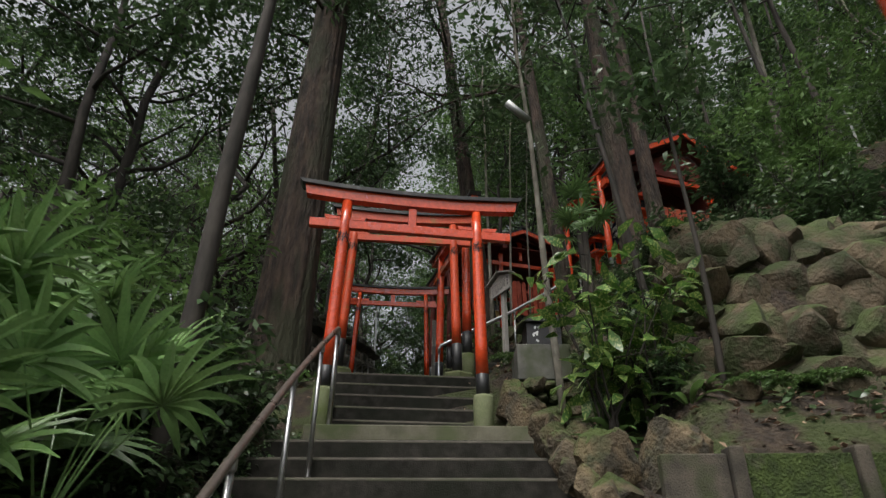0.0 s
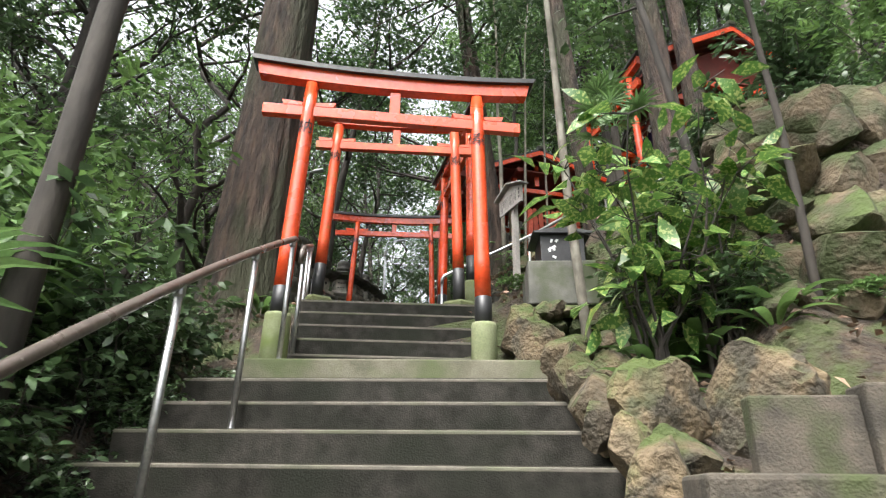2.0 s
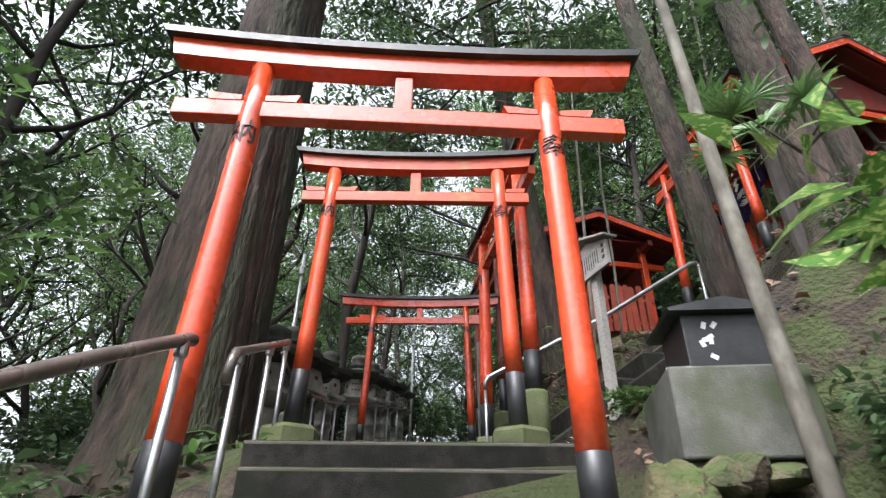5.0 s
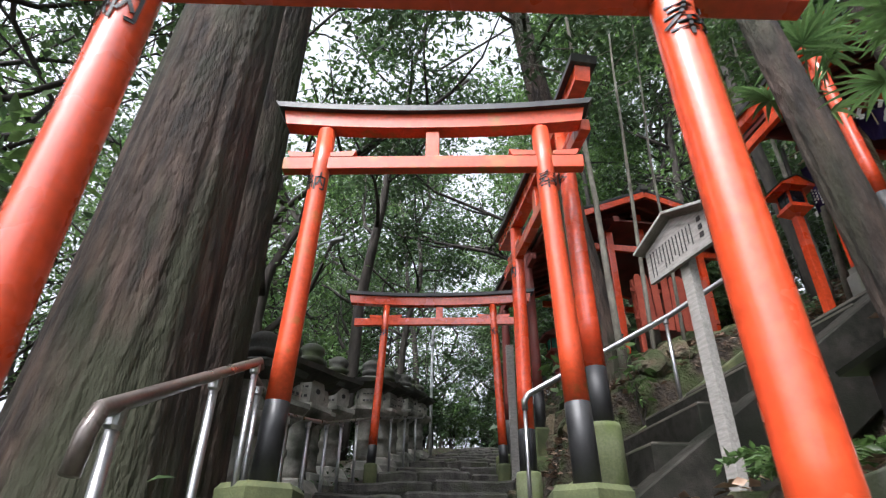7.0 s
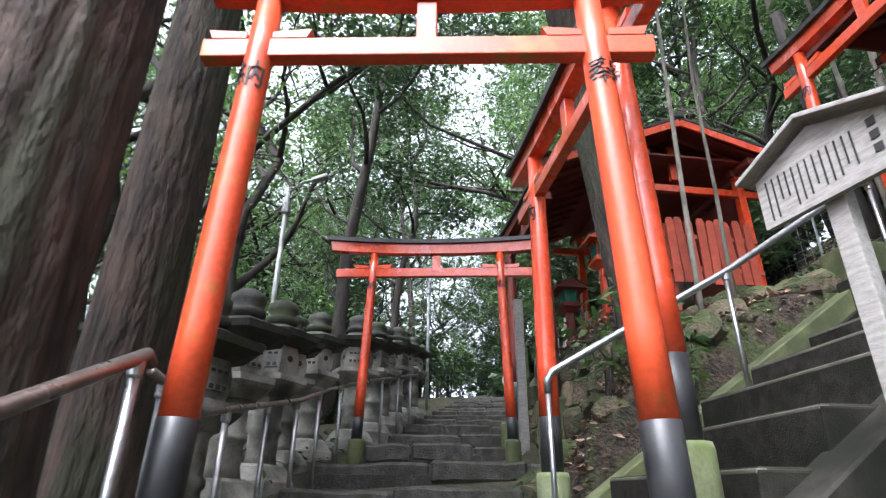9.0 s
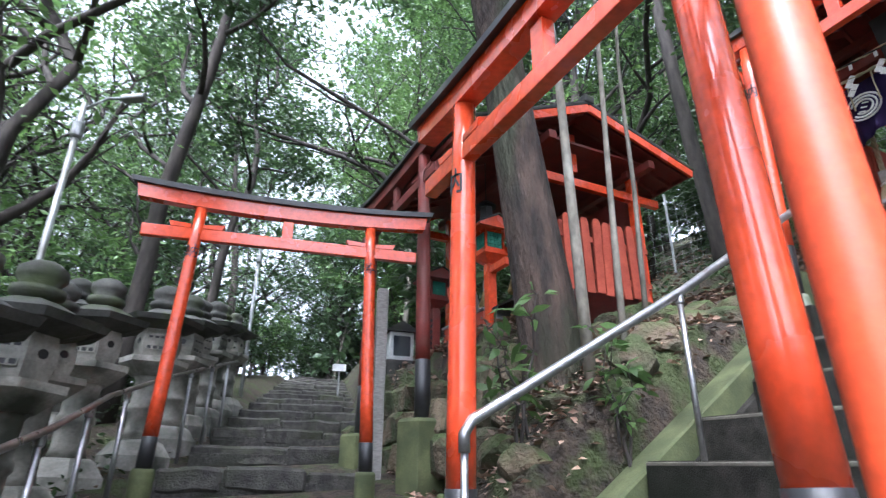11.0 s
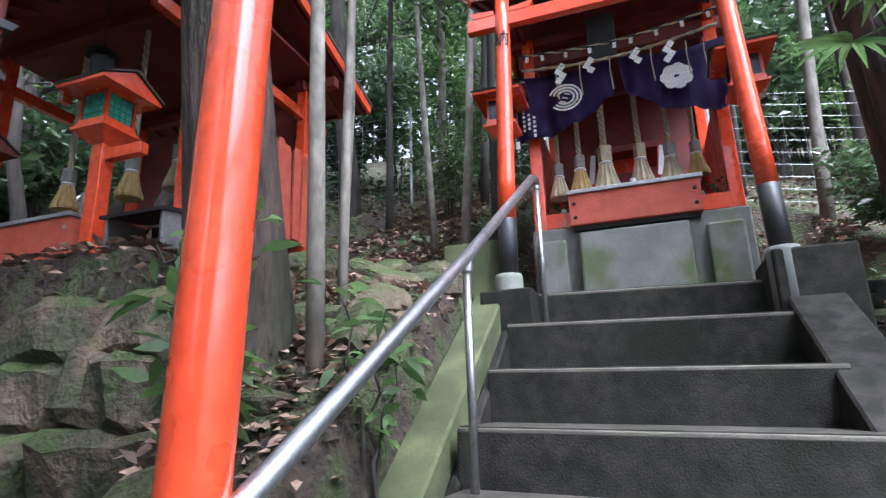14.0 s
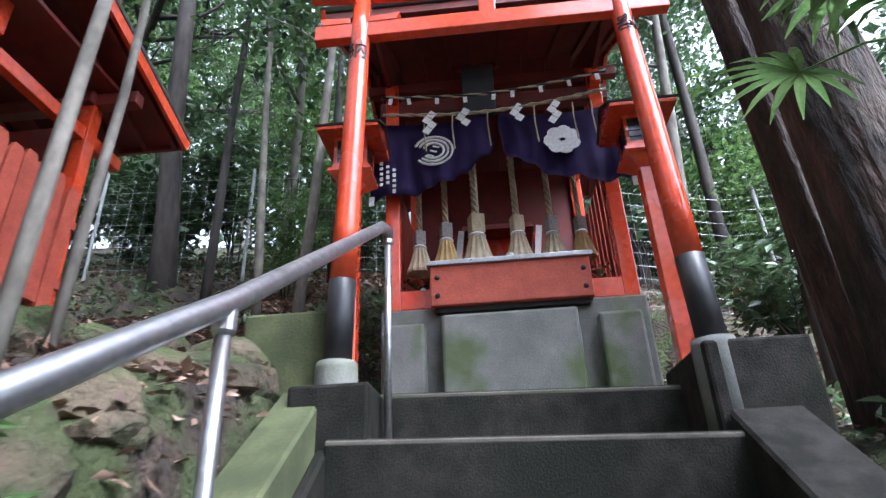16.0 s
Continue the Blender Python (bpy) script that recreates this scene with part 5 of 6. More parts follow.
tree_rng = random.Random(77)
spots = []
tries = 0
while len(spots) < 96 and tries < 6000:
    tries += 1
    x, y = tree_rng.uniform(-20, 20), tree_rng.uniform(-9, 36)
    near = math.hypot(x + 0.5, y - 9)
    if not clear(x, y) or any(math.hypot(x - a, y - b) < (1.1 if near < 12 else 1.9) for a, b in spots):
        continue
    if x < -7 and y < 14 and tree_rng.random() < 0.35:
        continue
    if -15 < x < -2 and 4 < y < 20 and tree_rng.random() < 0.9:
        continue
    if -12 < x < 9 and y < -0.5:
        continue
    spots.append((x, y))
used = set()
for i, (x, y) in enumerate(spots):
    k = i % 6
    s = tree_rng.uniform(0.85, 1.25)
    m = pose(x, y, ground_z(x, y), tree_rng.uniform(-5, 5), tree_rng.uniform(-5, 5), tree_rng.uniform(0, 360))
    tr = kinds[k] if k not in used else copy_thing(kinds[k], m)
    tr.matrix_basis = m
    tr.scale = (s, s, s * tree_rng.uniform(0.9, 1.15))
    used.add(k)


# dark crooked trees with sparse crowns along the upper path
crooked = [broadleaf(11, 9.0, 0.11, 1000, 0.11, 0.24, LIGHT_LEAF, BARK, 1.0, 15, 0.75, label="crooked dark tree with bare winding limbs"),
           broadleaf(12, 8.0, 0.085, 900, 0.11, 0.2, LIGHT_LEAF, BARK, 1.2, 15, 0.75, label="crooked dark tree with thin winding limbs")]
count = 0
tries = 0
while count < 58 and tries < 2000:
    tries += 1
    x, y = tree_rng.uniform(-13, 5), tree_rng.uniform(8, 27)
    if not clear(x, y, 0.5) or any(math.hypot(x - a, y - b) < 0.7 for a, b in spots):
        continue
    spots.append((x, y))
    m = pose(x, y, ground_z(x, y), tree_rng.uniform(-12, 12), tree_rng.uniform(-12, 12), tree_rng.uniform(0, 360))
    tr = crooked[count] if count < 2 else copy_thing(crooked[count % 2], m)
    tr.matrix_basis = m
    s = tree_rng.uniform(0.8, 1.3)
    tr.scale = (s, s, s)
    count += 1


# dense trees below the stairs
for i, (x, y) in enumerate(((-4.2, 4.6), (-5.6, 6.3), (-6.6, 4.0), (-9.0, 3.0))):
    m = pose(x, y, ground_z(x, y), tree_rng.uniform(-5, 5), tree_rng.uniform(-5, 5), tree_rng.uniform(0, 360))
    tr = copy_thing(kinds[(0, 2, 4, 1, 3, 5)[i % 6]], m)
    tr.scale = (0.95, 0.95, 0.85)
# tall trees arching over the upper path
for i, (x, y, tilt) in enumerate(((-4.3, 14.0, 7), (-4.4, 17.2, 8), (0.7, 17.6, -8), (2.0, 16.2, -9), (0.4, 21.0, -6))):
    tr = copy_thing(kinds[(2, 0, 4)[i % 3]], pose(x, y, ground_z(x, y), 0, tilt, 70 * i))
    tr.scale = (1.0, 1.0, 0.95)
# trees closing the end of the path
for i in range(20):
    x, y = tree_rng.uniform(-10, 5), tree_rng.uniform(30.5, 37)
    m = pose(x, y, ground_z(x, y), tree_rng.uniform(-6, 6), tree_rng.uniform(-6, 6), tree_rng.uniform(0, 360))
    tr = copy_thing(kinds[i % 6] if i % 2 else crooked[i % 4 // 2], m)
    s = tree_rng.uniform(0.8, 1.2)
    tr.scale = (s, s, s)


# chosen single trees
def cedar(x, y, r, height, lean, label, seed, limb_count=36):
    rng = random.Random(seed)
    z = ground_z(x, y) - 0.3
    t = thing("cedar_tree", pose(x, y, z), label, "tree", "cedar trees")
    n, sides = 40, 84
    bm = bmesh.new()
    rings = []
    for i in range(n):
        k = i / (n - 1)
        flare = 1 + 0.3 * math.exp(-k * height / 0.5)
        rr = r * flare * (1 - 0.55 * k)
        ring = []
        for j in range(sides):
            a = 2 * math.pi * j / sides
            f = 1 + 0.07 * noise.noise(Vector((math.cos(a) * 2.2, math.sin(a) * 2.2, k * 1.3 + seed))) * flare ** 2 + 0.05 * noise.noise(Vector((math.cos(a) * 7, math.sin(a) * 7, k * 4.0 + seed))) + 0.045 * noise.noise(Vector((math.cos(a) * 19, math.sin(a) * 19, k * 9.0 + seed)))
            ring.append(bm.verts.new((lean[0] * k + rr * f * math.cos(a), lean[1] * k + rr * f * math.sin(a), height * k)))
        rings.append(ring)
    for a, b in zip(rings, rings[1:]):
        for j in range(sides):
            bm.faces.new((a[j], a[(j + 1) % sides], b[(j + 1) % sides], b[j]))
    bm.faces.new(rings[-1])
    part("trunk", bm, CEDAR, t, "reddish furrowed cedar bark", True)
    nrg = np.random.default_rng(seed)
    cc = []
    limbs = bmesh.new()
    for q in range(limb_count):
        k = rng.uniform(0.46, 1.0)
        a = rng.uniform(0, 6.28)
        L = rng.uniform(1.2, 3.0)
        p0 = Vector((lean[0] * k, lean[1] * k, height * k))
        p1 = p0 + Vector((math.cos(a) * L, math.sin(a) * L, -0.3))
        tube([p0, p0.lerp(p1, 0.5) + Vector((0, 0, 0.15)), p1], [0.04, 0.025, 0.008], 5, bm=limbs)
        cc += [p0.lerp(p1, w) for w in (0.5, 0.7, 0.85, 1.0)]
    part("branch_frame", limbs, CEDAR, t)
    cc = np.repeat(np.array([tuple(c) for c in cc]), 40, axis=0)
    cc = cc + nrg.normal(size=cc.shape) * 0.26
    v, tr = leaf_arrays(nrg, cc, 0.2, 0.05, 0.5, simple=True)
    crown = new("crown", array_mesh("crown", v, tr, LEAF))
    crown.parent = t
    return t


cedar(-2.28, 6.6, 0.41, 15, (0.1, 0.3), "massive old cedar with peeling reddish bark", 1)
cedar(-2.75, 8.0, 0.25, 15, (0.25, -0.2), "tall cedar standing behind a larger one", 2)
cedar(0.42, 10.62, 0.225, 12, (-1.3, 0.3), "leaning cedar with furrowed reddish bark beside the stairs", 3, 12)
cedar(2.95, 8.05, 0.23, 12, (-0.2, 0.4), "cedar with furrowed bark beside the shrine stairs", 4, 12)
cedar(3.42, 8.2, 0.15, 12, (-0.1, 0.5), "slimmer cedar growing close beside another", 6, 12)
cedar(1.75, 7.2, 0.12, 11, (-0.7, 0.2), "slim cedar on the bank", 5, 12)


def pole_tree(x, y, r, height, lean, bark, label, seed, leaves=500, start=0.6):
    rng, nrg = random.Random(seed), np.random.default_rng(seed)
    z = ground_z(x, y) - 0.2
    t = thing("slender_tree", pose(x, y, z), label, "tree", "slender trees")
    sp = trunk_points(rng, (0, 0, 0), height, lean, 0.06, 10)
    bm = tube(sp, [r * (1 - 0.6 * i / 9) for i in range(10)], 10, wob=0.15)
    cc = []
    for q in range(9):
        k = rng.uniform(start, 1)
        i = min(8, int(k * 9))
        p = sp[i].lerp(sp[i + 1], k * 9 - i)
        a = rng.uniform(0, 6.28)
        e = p + Vector((math.cos(a), math.sin(a), 0.35)) * rng.uniform(0.4, 1.0)
        tube([p, p.lerp(e, 0.5) + Vector((0, 0, 0.06)), e], [r * 0.35, r * 0.25, r * 0.1], 5, bm=bm)
        cc += [p.lerp(e, w) for w in (0.5, 0.75, 1.0)]
    part("trunk", bm, bark, t, smooth=True)
    cc = np.repeat(np.array([tuple(c) for c in cc]), max(1, leaves // 27), axis=0)
    cc = cc + nrg.normal(size=cc.shape) * 0.16
    v, tr = leaf_arrays(nrg, cc, 0.13, 0.055, 0.3)
    crown = new("crown", array_mesh("crown", v, tr, LEAF))
    crown.parent = t
    return t


pole_tree(0.5, 10.22, 0.042, 7.5, (-0.1, 0.1), PALE_BARK, "thin straight trunk with lichen beside the cedar", 1)
pole_tree(0.85, 10.5, 0.028, 7, (0.15, 0.1), PALE_BARK, "thin pale trunk on the leafy bank", 2)
pole_tree(1.25, 11.0, 0.024, 6.5, (0.25, 0.0), PALE_BARK, "thin pale sapling before the hut", 3)
pole_tree(1.38, 5.45, 0.045, 7, (-0.25, 0.1), PALE_BARK, "thin mottled trunk beside the stairs", 4)
pole_tree(-1.45, 3.1, 0.09, 9, (0.0, 0.0), BARK, "dark straight trunk among the shrubs", 5)
pole_tree(2.3, 4.9, 0.04, 6, (-0.5, 0.3), BARK, "thin bent dark trunk on the rocky bank", 6, start=0.45)
pole_tree(2.6, 4.4, 0.03, 5, (0.2, 0.2), BARK, "thin bare dark stem on the rocky bank", 7, start=0.5)
for i, (u, v) in enumerate(((4.6, 2.0), (5.4, 2.9), (6.3, 1.9), (5.9, -1.9), (4.4, -2.1), (5.0, -3.0), (6.8, 0.3), (7.4, 2.2), (7.2, -1.4), (4.5, 1.7), (5.6, 1.6), (6.6, -2.6))):
    p = SIDE @ Vector((u, v, 0))
    pole_tree(p.x, p.y, 0.04 + 0.012 * (i % 4), 8 + i % 3, (0.5 * math.sin(i), 0.5 * math.cos(i)), BARK if i % 3 else PALE_BARK, "slender dark trunk on the slope behind the shrine", 20 + i, leaves=700, start=0.4)


def shrub(name, m, seed, radius, height, leaves, leaf, wide, mat, label, stems=7, droop=0.3, group="shrubs"):
    rng, nrg = random.Random(seed), np.random.default_rng(seed)
    t = thing(name, m, label, "shrub", group)
    bm = bmesh.new()
    cc, dd = [], []
    for s in range(stems):
        a = rng.uniform(0, 6.28)
        r = radius * rng.uniform(0.3, 1.0)
        h = height * rng.uniform(0.55, 1.0)
        pts = [Vector((0.06 * math.cos(a), 0.06 * math.sin(a), -0.15))]
        for j in range(1, 6):
            k = j / 5
            pts.append(Vector((r * math.cos(a) * k ** 1.3 + rng.uniform(-0.05, 0.05), r * math.sin(a) * k ** 1.3 + rng.uniform(-0.05, 0.05), h * k)))
        tube(pts, [0.014 * (1 - 0.75 * j / 5) for j in range(6)], 5, bm=bm)
        for j in range(2, 6):
            for q in range(3):
                e = Vector((rng.uniform(-1, 1), rng.uniform(-1, 1), rng.uniform(-0.2, 0.6))).normalized() * radius * 0.35
                tip = pts[j] + e
                tube([pts[j], tip], [0.005, 0.002], 4, bm=bm)
                cc += [pts[j] + e * 0.6, tip]
                dd += [e.normalized(), e.normalized()]
    part("woody_frame", bm, BARK, t)
    per = max(1, leaves // len(cc))
    c = np.repeat(np.array([tuple(p) for p in cc]), per, axis=0)
    d = np.repeat(np.array([tuple(p) for p in dd]), per, axis=0) + 0.8 * nrg.normal(size=c.shape)
    c = c + nrg.normal(size=c.shape) * 0.03 * radius / 0.4
    v, tr = leaf_arrays(nrg, c, leaf, wide, droop, 0.4, d, simple=leaves > 700)
    f = new("foliage", array_mesh("foliage", v, tr, mat))
    f.parent = t
    return t


bush_a = shrub("shrub", pose(-2.0, 3.4, ground_z(-2.0, 3.4)), 1, 0.75, 1.5, 1200, 0.15, 0.066, LEAF, "dense evergreen shrub with glossy leaves")
bush_b = shrub("shrub", pose(-2.6, 1.6, ground_z(-2.6, 1.6)), 2, 0.9, 2.2, 1500, 0.16, 0.07, LEAF, "tall evergreen shrub with dark glossy leaves")
bush_c = shrub("shrub", pose(-3.4, 3.0, ground_z(-3.4, 3.0)), 3, 1.1, 2.4, 1800, 0.14, 0.05, LIGHT_LEAF, "loose shrub with fresh green leaves")
bush_d = shrub("shrub", pose(-1.5, 4.3, ground_z(-1.5, 4.3)), 4, 0.45, 0.6, 650, 0.1, 0.045, LEAF, "low leafy plant beside the stairs")
sr = random.Random(31)
for i in range(58):
    y = sr.uniform(-1.0, 6.2)
    x = centre_x(y) - 1.85 - sr.random() ** 1.5 * 5.5
    if math.hypot(x + 2.28, y - 6.6) < 0.8 or y > 5.3 and x > -1.9 or y > 3.6 and x > -2.15 or y < 3.2 and x > -2.5:
        continue
    src = (bush_a, bush_b, bush_c, bush_d)[i % 4]
    s = sr.uniform(0.75, 1.3)
    o = copy_thing(src, pose(x, y, ground_z(x, y), 0, 0, sr.uniform(0, 360)))
    o.scale = (s, s, s * sr.uniform(0.8, 1.3))
for i in range(70):
    a = sr.random()
    if i < 26:
        x, y = sr.uniform(1.9, 5.5), sr.uniform(3.9, 7.6)
    elif i < 48:
        p = SIDE @ Vector((sr.uniform(3.0, 9.0), sr.choice((sr.uniform(1.9, 2.4), sr.uniform(-6, -1.9), sr.uniform(1.9, 7.0))), 0))
        x, y = p.x, p.y
    else:
        x, y = sr.uniform(-8, -4.6), sr.uniform(7, 22)
    if i < 26 and (x > 2.3 and y < 5.4 or 2.0 < x < 3.9 and y < 7.7):
        continue
    if not clear(x, y, -0.4) and y > 8 and i >= 26:
        continue
    p = SIDE_IN @ Vector((x, y, 0))
    if -0.2 < p.x < 5.8 and abs(p.y) < 1.7 or 0.5 < p.x < 4.2 and 1.7 < p.y < 5.6:
        continue
    src = (bush_a, bush_d, bush_c, bush_d, bush_a)[i % 5]
    s = sr.uniform(0.5, 0.95)
    o = copy_thing(src, pose(x, y, ground_z(x, y), 0, 0, sr.uniform(0, 360)))
    o.scale = (s, s, s)

for i in range(110):
    y = sr.uniform(12.5, 31)
    side = sr.choice((-1, 1))
    x = centre_x(y) + side * (2.2 + (1.3 if side < 0 and y < 18 else 0) + sr.random() * 9)
    if i > 84:
        x, y = sr.uniform(-7, 5), sr.uniform(30, 36)
    p = SIDE_IN @ Vector((x, y, 0))
    if p.x < 5.0 and -2 < p.y < 6.4:
        continue
    s = sr.uniform(0.9, 1.5)
    o = copy_thing((bush_a, bush_b, bush_c)[i % 3], pose(x, y, ground_z(x, y), 0, 0, sr.uniform(0, 360)))
    o.scale = (s, s, s)
# thicket on the slope beside the shrine
for i in range(16):
    p = SIDE @ Vector((sr.uniform(6.8, 11.5), sr.uniform(-6.5, -1.5) if i % 4 else sr.uniform(-1.5, 5), 0))
    s = sr.uniform(0.9, 1.6)
    o = copy_thing((bush_c, bush_b)[i % 2], pose(p.x, p.y, ground_z(p.x, p.y), 0, 0, sr.uniform(0, 360)))
    o.scale = (s, s, s * 1.2)
# plants on the bank by the laurel
for i in range(46):
    x, y = sr.uniform(1.5, 4.0), sr.uniform(4.0, 6.0)
    if math.hypot(x - 1.2, y - 6.0) < 0.6 or y > 5.2 and x < 1.65 or x > 2.35 and y < 5.3:
        continue
    s = sr.uniform(0.4, 0.8)
    o = copy_thing(bush_d, pose(x, y, ground_z(x, y), 0, 0, sr.uniform(0, 360)))
    o.scale = (s, s, s)
for i in range(14):
    y = sr.uniform(2.8, 4.9)
    x = -1.36 + 0.12 * sr.random()
    s = sr.uniform(0.35, 0.55)
    o = copy_thing(bush_d, pose(x, y, ground_z(x, y), 0, 0, sr.uniform(0, 360)))
    o.scale = (s, s, s)
# low plants close to the rail
for i in range(26):
    y = sr.uniform(0.6, 5.2)
    x = -1.45 - 0.35 * sr.random() - (0.25 if y > 4.2 else 0)
    s = sr.uniform(0.5, 0.9)
    o = copy_thing(bush_d, pose(x, y, ground_z(x, y), 0, 0, sr.uniform(0, 360)))
    o.scale = (s, s, s)

# yellow spotted laurel
laurel = shrub("spotted_laurel", pose(1.62, 4.15, ground_z(1.62, 4.15)), 12, 0.55, 1.6, 340, 0.23, 0.1, SPOTTED, "laurel shrub with large yellow spotted leaves", stems=8, droop=0.35)
o = copy_thing(laurel, pose(2.0, 4.35, ground_z(2.0, 4.35) + 0.1, 0, 0, 130))
o.scale = (0.9, 0.9, 0.95)


# broad-leaved aspidistra tufts
def strap_tuft(name, m, seed, count, length, width, mat, label, lift=0.9):
    rng = random.Random(seed)
    bm = bmesh.new()
    for q in range(count):
        a = rng.uniform(0, 6.28)
        L, w = length * rng.uniform(0.65, 1.1), width * rng.uniform(0.8, 1.2)
        el = rng.uniform(0.5, 1.2) * lift
        p = Vector((0.05 * math.cos(a), 0.05 * math.sin(a), -0.03))
        side = Vector((-math.sin(a), math.cos(a), 0))
        prev = None
        for j in range(8):
            k = j / 7
            ww = w * max(0.02, math.sin(math.pi * min(1, 0.08 + 0.92 * k)) ** 0.7) * 0.5
            up = side.cross(Vector((math.cos(a) * math.cos(el), math.sin(a) * math.cos(el), math.sin(el))))
            row = [bm.verts.new(p - side * ww + Vector((0, 0, ww * 0.3))), bm.verts.new(p), bm.verts.new(p + side * ww + Vector((0, 0, ww * 0.3)))]
            if prev:
                bm.faces.new((prev[0], prev[1], row[1], row[0]))
                bm.faces.new((prev[1], prev[2], row[2], row[1]))
            prev = row
            p = p + Vector((math.cos(a) * math.cos(el), math.sin(a) * math.cos(el), math.sin(el))) * L / 7
            el -= 1.5 / 7
    return single(name, bm, mat, label, "plant", "ground plants", smooth=True, m=m)


tuft = None
for i in range(22):
    if i < 14:
        x, y = sr.uniform(1.45, 2.45), sr.uniform(3.85, 5.0)
    else:
        x, y = sr.uniform(-2.4, -1.7), sr.uniform(5.6, 8.2)
    m = pose(x, y, ground_z(x, y), 0, 0, sr.uniform(0, 360))
    if tuft is None:
        tuft = strap_tuft("strap_leaf_plant", m, 5, 11, 0.42, 0.075, LIGHT_LEAF, "tuft of long strap-shaped green leaves")
    else:
        o = copy_thing(tuft, m)
        s = sr.uniform(0.7, 1.1)
        o.scale = (s, s, s)


# fan palms
def fan_palm(m, seed, fans, stem, size, label, trunk=0.0):
    rng = random.Random(seed)
    t = thing("fan_palm", m, label, "palm", "fan palms")
    if trunk:
        part("trunk", tube([(0, 0, -0.2), (0.02, 0, trunk * 0.5), (0, 0, trunk)], [0.05, 0.06, 0.05], 10, wob=0.3), BARK, t, "fibrous dark trunk")
    for q in range(fans):
        a = q * 2.4 + rng.uniform(-0.3, 0.3)
        el = rng.uniform(0.25, 1.25)
        d = Vector((math.cos(a) * math.cos(el), math.sin(a) * math.cos(el), math.sin(el)))
        tip = Vector((0, 0, trunk)) + d * stem * rng.uniform(0.7, 1.1)
        side = d.cross(Vector((0, 0, 1))).normalized()
        nrm = side.cross(d).normalized()
        bm = tube([(0, 0, trunk - 0.02), Vector((0, 0, trunk)).lerp(tip, 0.5) + Vector((0, 0, 0.03)), tip], [0.008, 0.006, 0.005], 5)
        n = 13
        for k in range(n):
            b = -1.95 + 3.9 * k / (n - 1)
            dirv = (d * math.cos(b) + side * math.sin(b)).normalized()
            L = size * (0.75 + 0.25 * math.cos(b)) * rng.uniform(0.9, 1.05)
            acr = (side * math.cos(b) - d * math.sin(b)).normalized()
            prev = None
            for j in range(5):
                w = (0.006, 0.024, 0.023, 0.015, 0.002)[j] * size / 0.45
                kk = j / 4
                c = tip + dirv * L * kk - Vector((0, 0, 1)) * L * 0.28 * kk ** 2.4 + nrm * 0.04 * kk
                row = [bm.verts.new(c - acr * w + nrm * w * 0.5), bm.verts.new(c), bm.verts.new(c + acr * w + nrm * w * 0.5)]
                if prev:
                    bm.faces.new((prev[0], prev[1], row[1], row[0]))
                    bm.faces.new((prev[1], prev[2], row[2], row[1]))
                prev = row
        part("frond", bm, FROND, t)
    return t


palm = fan_palm(pose(-1.3, 2.05, ground_z(-1.3, 2.05)), 3, 9, 0.9, 0.6, "clump of fan palm fronds beside the stairs", 1.0)
for x, y, s, rz in ((-1.6, 1.25, 1.0, 80), (-2.2, 1.9, 1.15, 310), (-1.9, 0.4, 1.0, 30), (-2.5, 2.9, 1.1, 120)):
    o = copy_thing(palm, pose(x, y, ground_z(x, y), 0, 0, rz))
    o.scale = (s, s, s)
tall_palm = fan_palm(pose(2.05, 7.95, ground_z(2.05, 7.95)), 6, 11, 0.45, 0.42, "young fan palm beside the shrine stairs", 1.5)
o = copy_thing(tall_palm, pose(1.9, 6.3, ground_z(1.9, 6.3), 0, 0, 70))
o.scale = (0.8, 0.8, 0.6)

# fern at the foot of the shrine stairs
def fern(m, seed, count, length, label):
    nrg = np.random.default_rng(seed)
    t = thing("fern", m, label, "fern", "ferns")
    for q in range(count):
        a = q * 6.283 / count + nrg.uniform(-0.3, 0.3)
        L = length * nrg.uniform(0.75, 1.1)
        spine = [Vector((math.cos(a) * L * k * (1 - 0.15 * k), math.sin(a) * L * k * (1 - 0.15 * k), L * (0.9 * k - 0.75 * k * k))) for k in np.linspace(0, 1, 24)]
        cs, ds = [], []
        for j in range(3, 24):
            along_d = (spine[j] - spine[j - 1]).normalized()
            across = along_d.cross(Vector((0, 0, 1))).normalized()
            for sgn in (-1, 1):
                for w in range(1 + int(4 * math.sin(math.pi * j / 25))):
                    cs.append(tuple(spine[j] + across * sgn * 0.022 * w))
                    ds.append(tuple(across * sgn + along_d * 0.5))
        v, tr = leaf_arrays(nrg, np.array(cs), 0.05, 0.02, 0.02, 0.0, np.array(ds), simple=True)
        f = new("frond", array_mesh("frond", v, tr, LIGHT_LEAF))
        f.parent = t
    return t


fern(pose(0.95, 6.6, ground_z(0.95, 6.6)), 5, 8, 0.42, "green fern beside the foot of the shrine stairs")
for x, y in ((2.75, 4.05), (3.3, 4.15)):
    fern(pose(x, y, ground_z(x, y) + 0.05), 6, 7, 0.34, "small fern growing at the foot of the rocky bank")

# young shoots beside the cedar
shoot = shrub("sapling", pose(0.02, 10.05, ground_z(0.02, 10.05)), 40, 0.22, 1.0, 60, 0.14, 0.05, LIGHT_LEAF, "young sapling with pale green leaves", stems=3)
o = copy_thing(shoot, pose(0.6, 9.98, ground_z(0.6, 9.98), 0, 0, 100))
o.scale = (0.8, 0.8, 0.8)

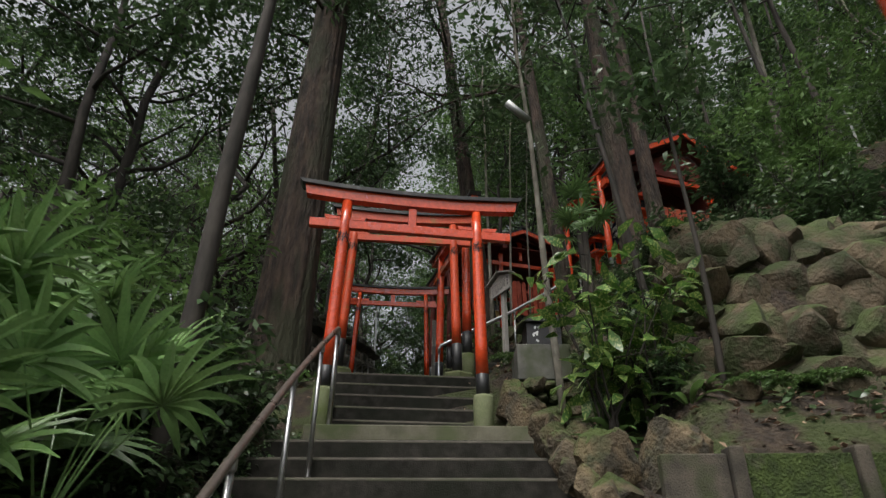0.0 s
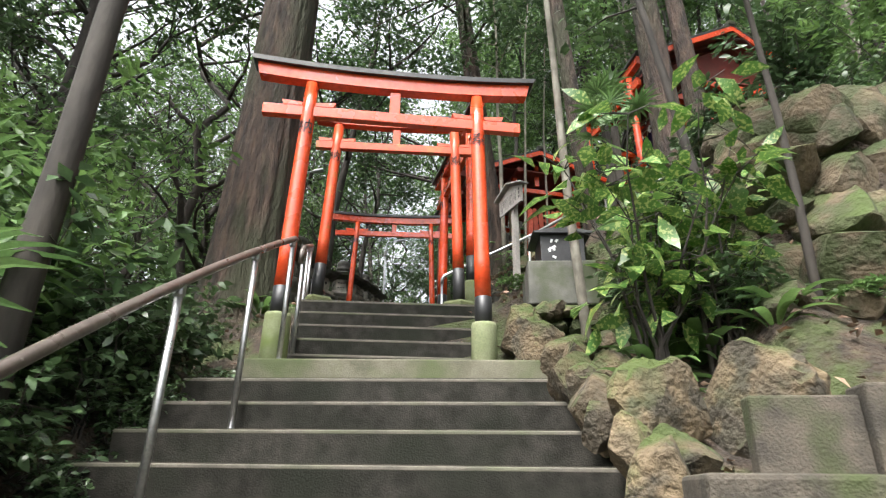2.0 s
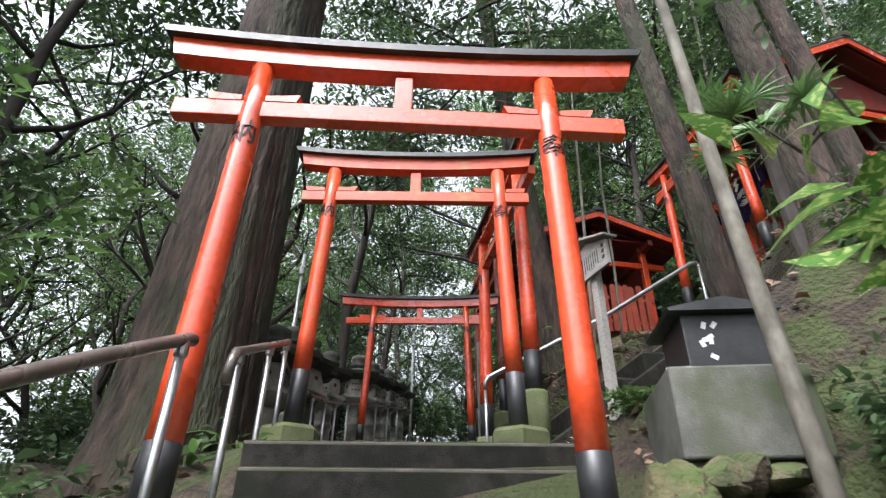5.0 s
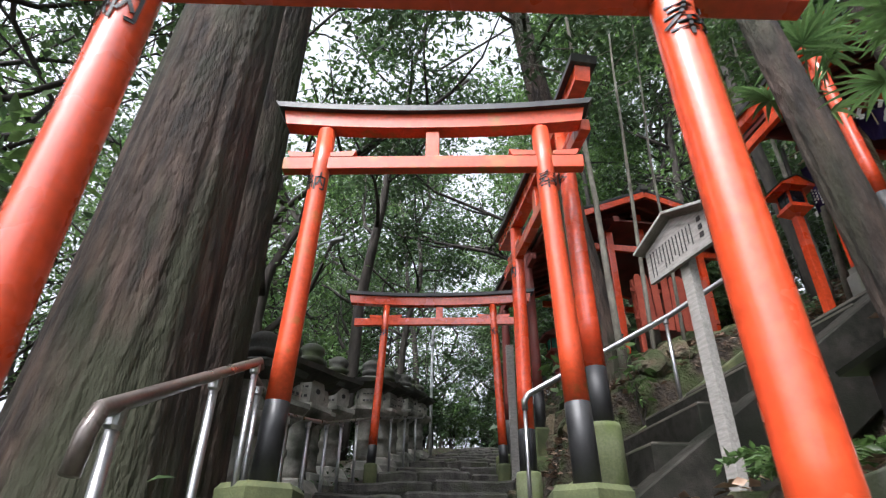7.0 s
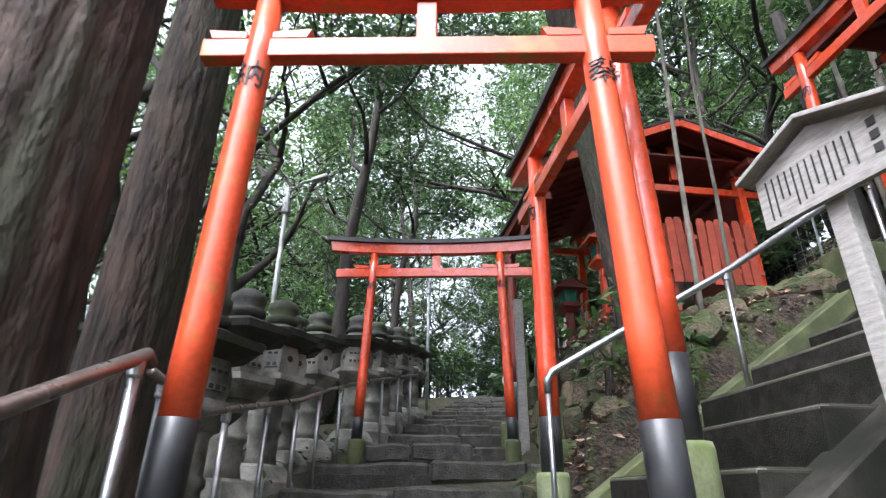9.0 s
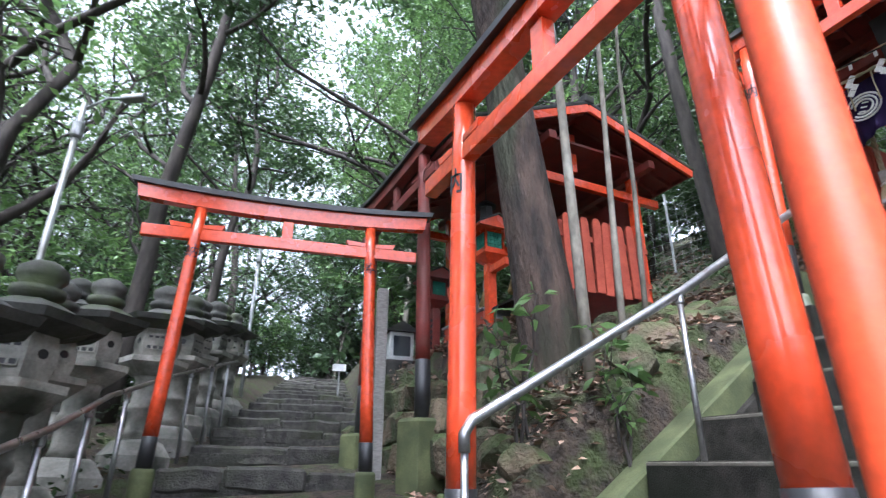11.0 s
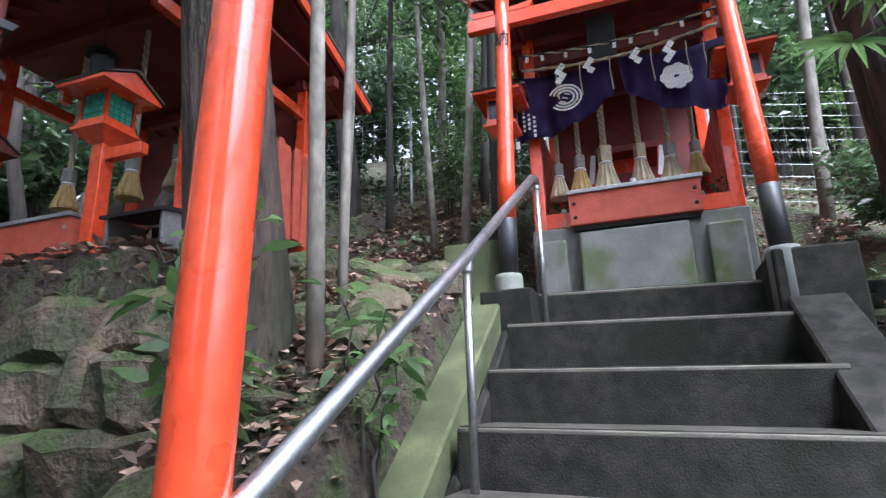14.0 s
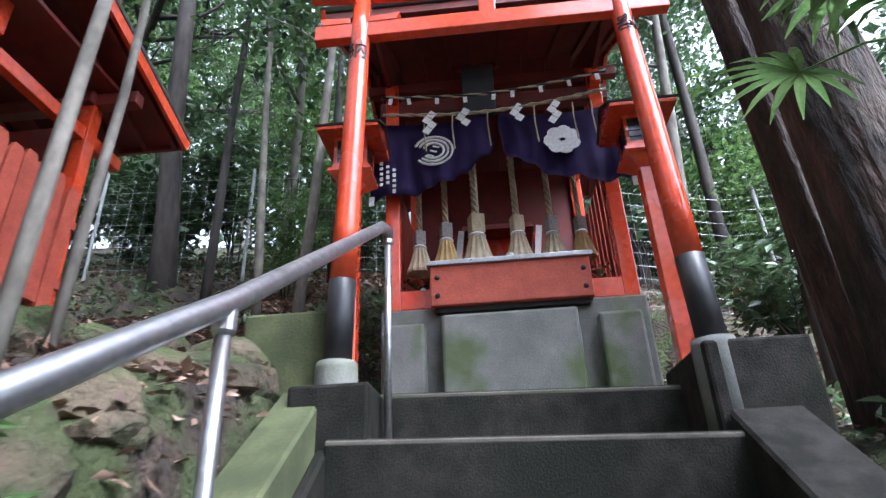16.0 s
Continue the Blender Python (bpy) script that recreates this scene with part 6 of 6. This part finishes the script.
# fallen leaves
lr = np.random.default_rng(4)
pts = []
while len(pts) < 24000:
    x, y = (lr.uniform(-3.5, 9), lr.uniform(3, 17)) if len(pts) % 2 else (lr.uniform(-0.6, 6), lr.uniform(8.8, 13.5))
    p = SIDE_IN @ Vector((x, y, 0))
    d = x - centre_x(y)
    if -1.0 < d < 0.95 and lr.random() > 0.012:
        continue
    if -0.2 < p.x < 5.3 and abs(p.y) < 1.1:
        continue
    if d < 0 and lr.random() < 0.7:
        continue
    pts.append((x, y, ground_z(x, y) + 0.03))
v, tr = leaf_arrays(lr, np.array(pts), 0.075, 0.04, 0.0, 0.85, simple=True)
litter = new("fallen_leaves", array_mesh("fallen_leaves", v, tr, LITTER))
tagged(litter, "scattered brown and pinkish fallen leaves on the bank", "leaf litter", kind="stuff")

# low ground cover on the banks
pts = []
while len(pts) < 7000:
    x, y = lr.uniform(-6, 9), lr.uniform(-1, 18)
    p = SIDE_IN @ Vector((x, y, 0))
    d = x - centre_x(y)
    if -1.5 < d < 1.35 or -0.2 < p.x < 5.6 and abs(p.y) < 1.25 or 0.9 < p.x < 4.2 and 1.2 < p.y < 5.6:
        continue
    if x > 2.3 and 3.9 < y < 5.6:
        continue
    if noise.noise(Vector((x * 0.8, y * 0.8, 5))) < (0.05 if d > 0 else -0.2):
        continue
    for q in range(4):
        pts.append((x + lr.normal() * 0.06, y + lr.normal() * 0.06, ground_z(x, y) + 0.03 + 0.18 * lr.random()))
v, tr = leaf_arrays(lr, np.array(pts), 0.1, 0.045, 0.1, 0.5)
cover = new("ground_cover", array_mesh("ground_cover", v, tr, LEAF))
tagged(cover, "low leafy ground cover and seedlings", "ground cover", kind="stuff")

# far woods
fr = np.random.default_rng(9)
n = 100000
ang = fr.uniform(0, 2 * math.pi, n)
rad = fr.uniform(17, 42, n)
fx, fy = -0.5 + rad * np.cos(ang), 9 + rad * np.sin(ang)
clump = np.array([noise.noise(Vector((a * 0.22, b * 0.22, c))) for a, b, c in zip(fx, fy, fr.integers(0, 5, n))])
fz = np.array([ground_z(a, b, False) for a, b in zip(fx, fy)]) + fr.random(n) ** 1.1 * 19 + clump * 3
keep = ~((fx < -4) & (fy < 34) & (fz > 7) & (fr.random(n) < 0.8)) & ~((fy < 0) & (fz > 7) & (fr.random(n) < 0.7))
v, tr = leaf_arrays(fr, np.stack([fx, fy, fz], 1)[keep], 0.4, 0.24, 0.2, 0.4, simple=True)
woods = new("far_woods", array_mesh("far_woods", v, tr, LEAF))
tagged(woods, "distant evergreen woods closing the view", "woods", kind="stuff")
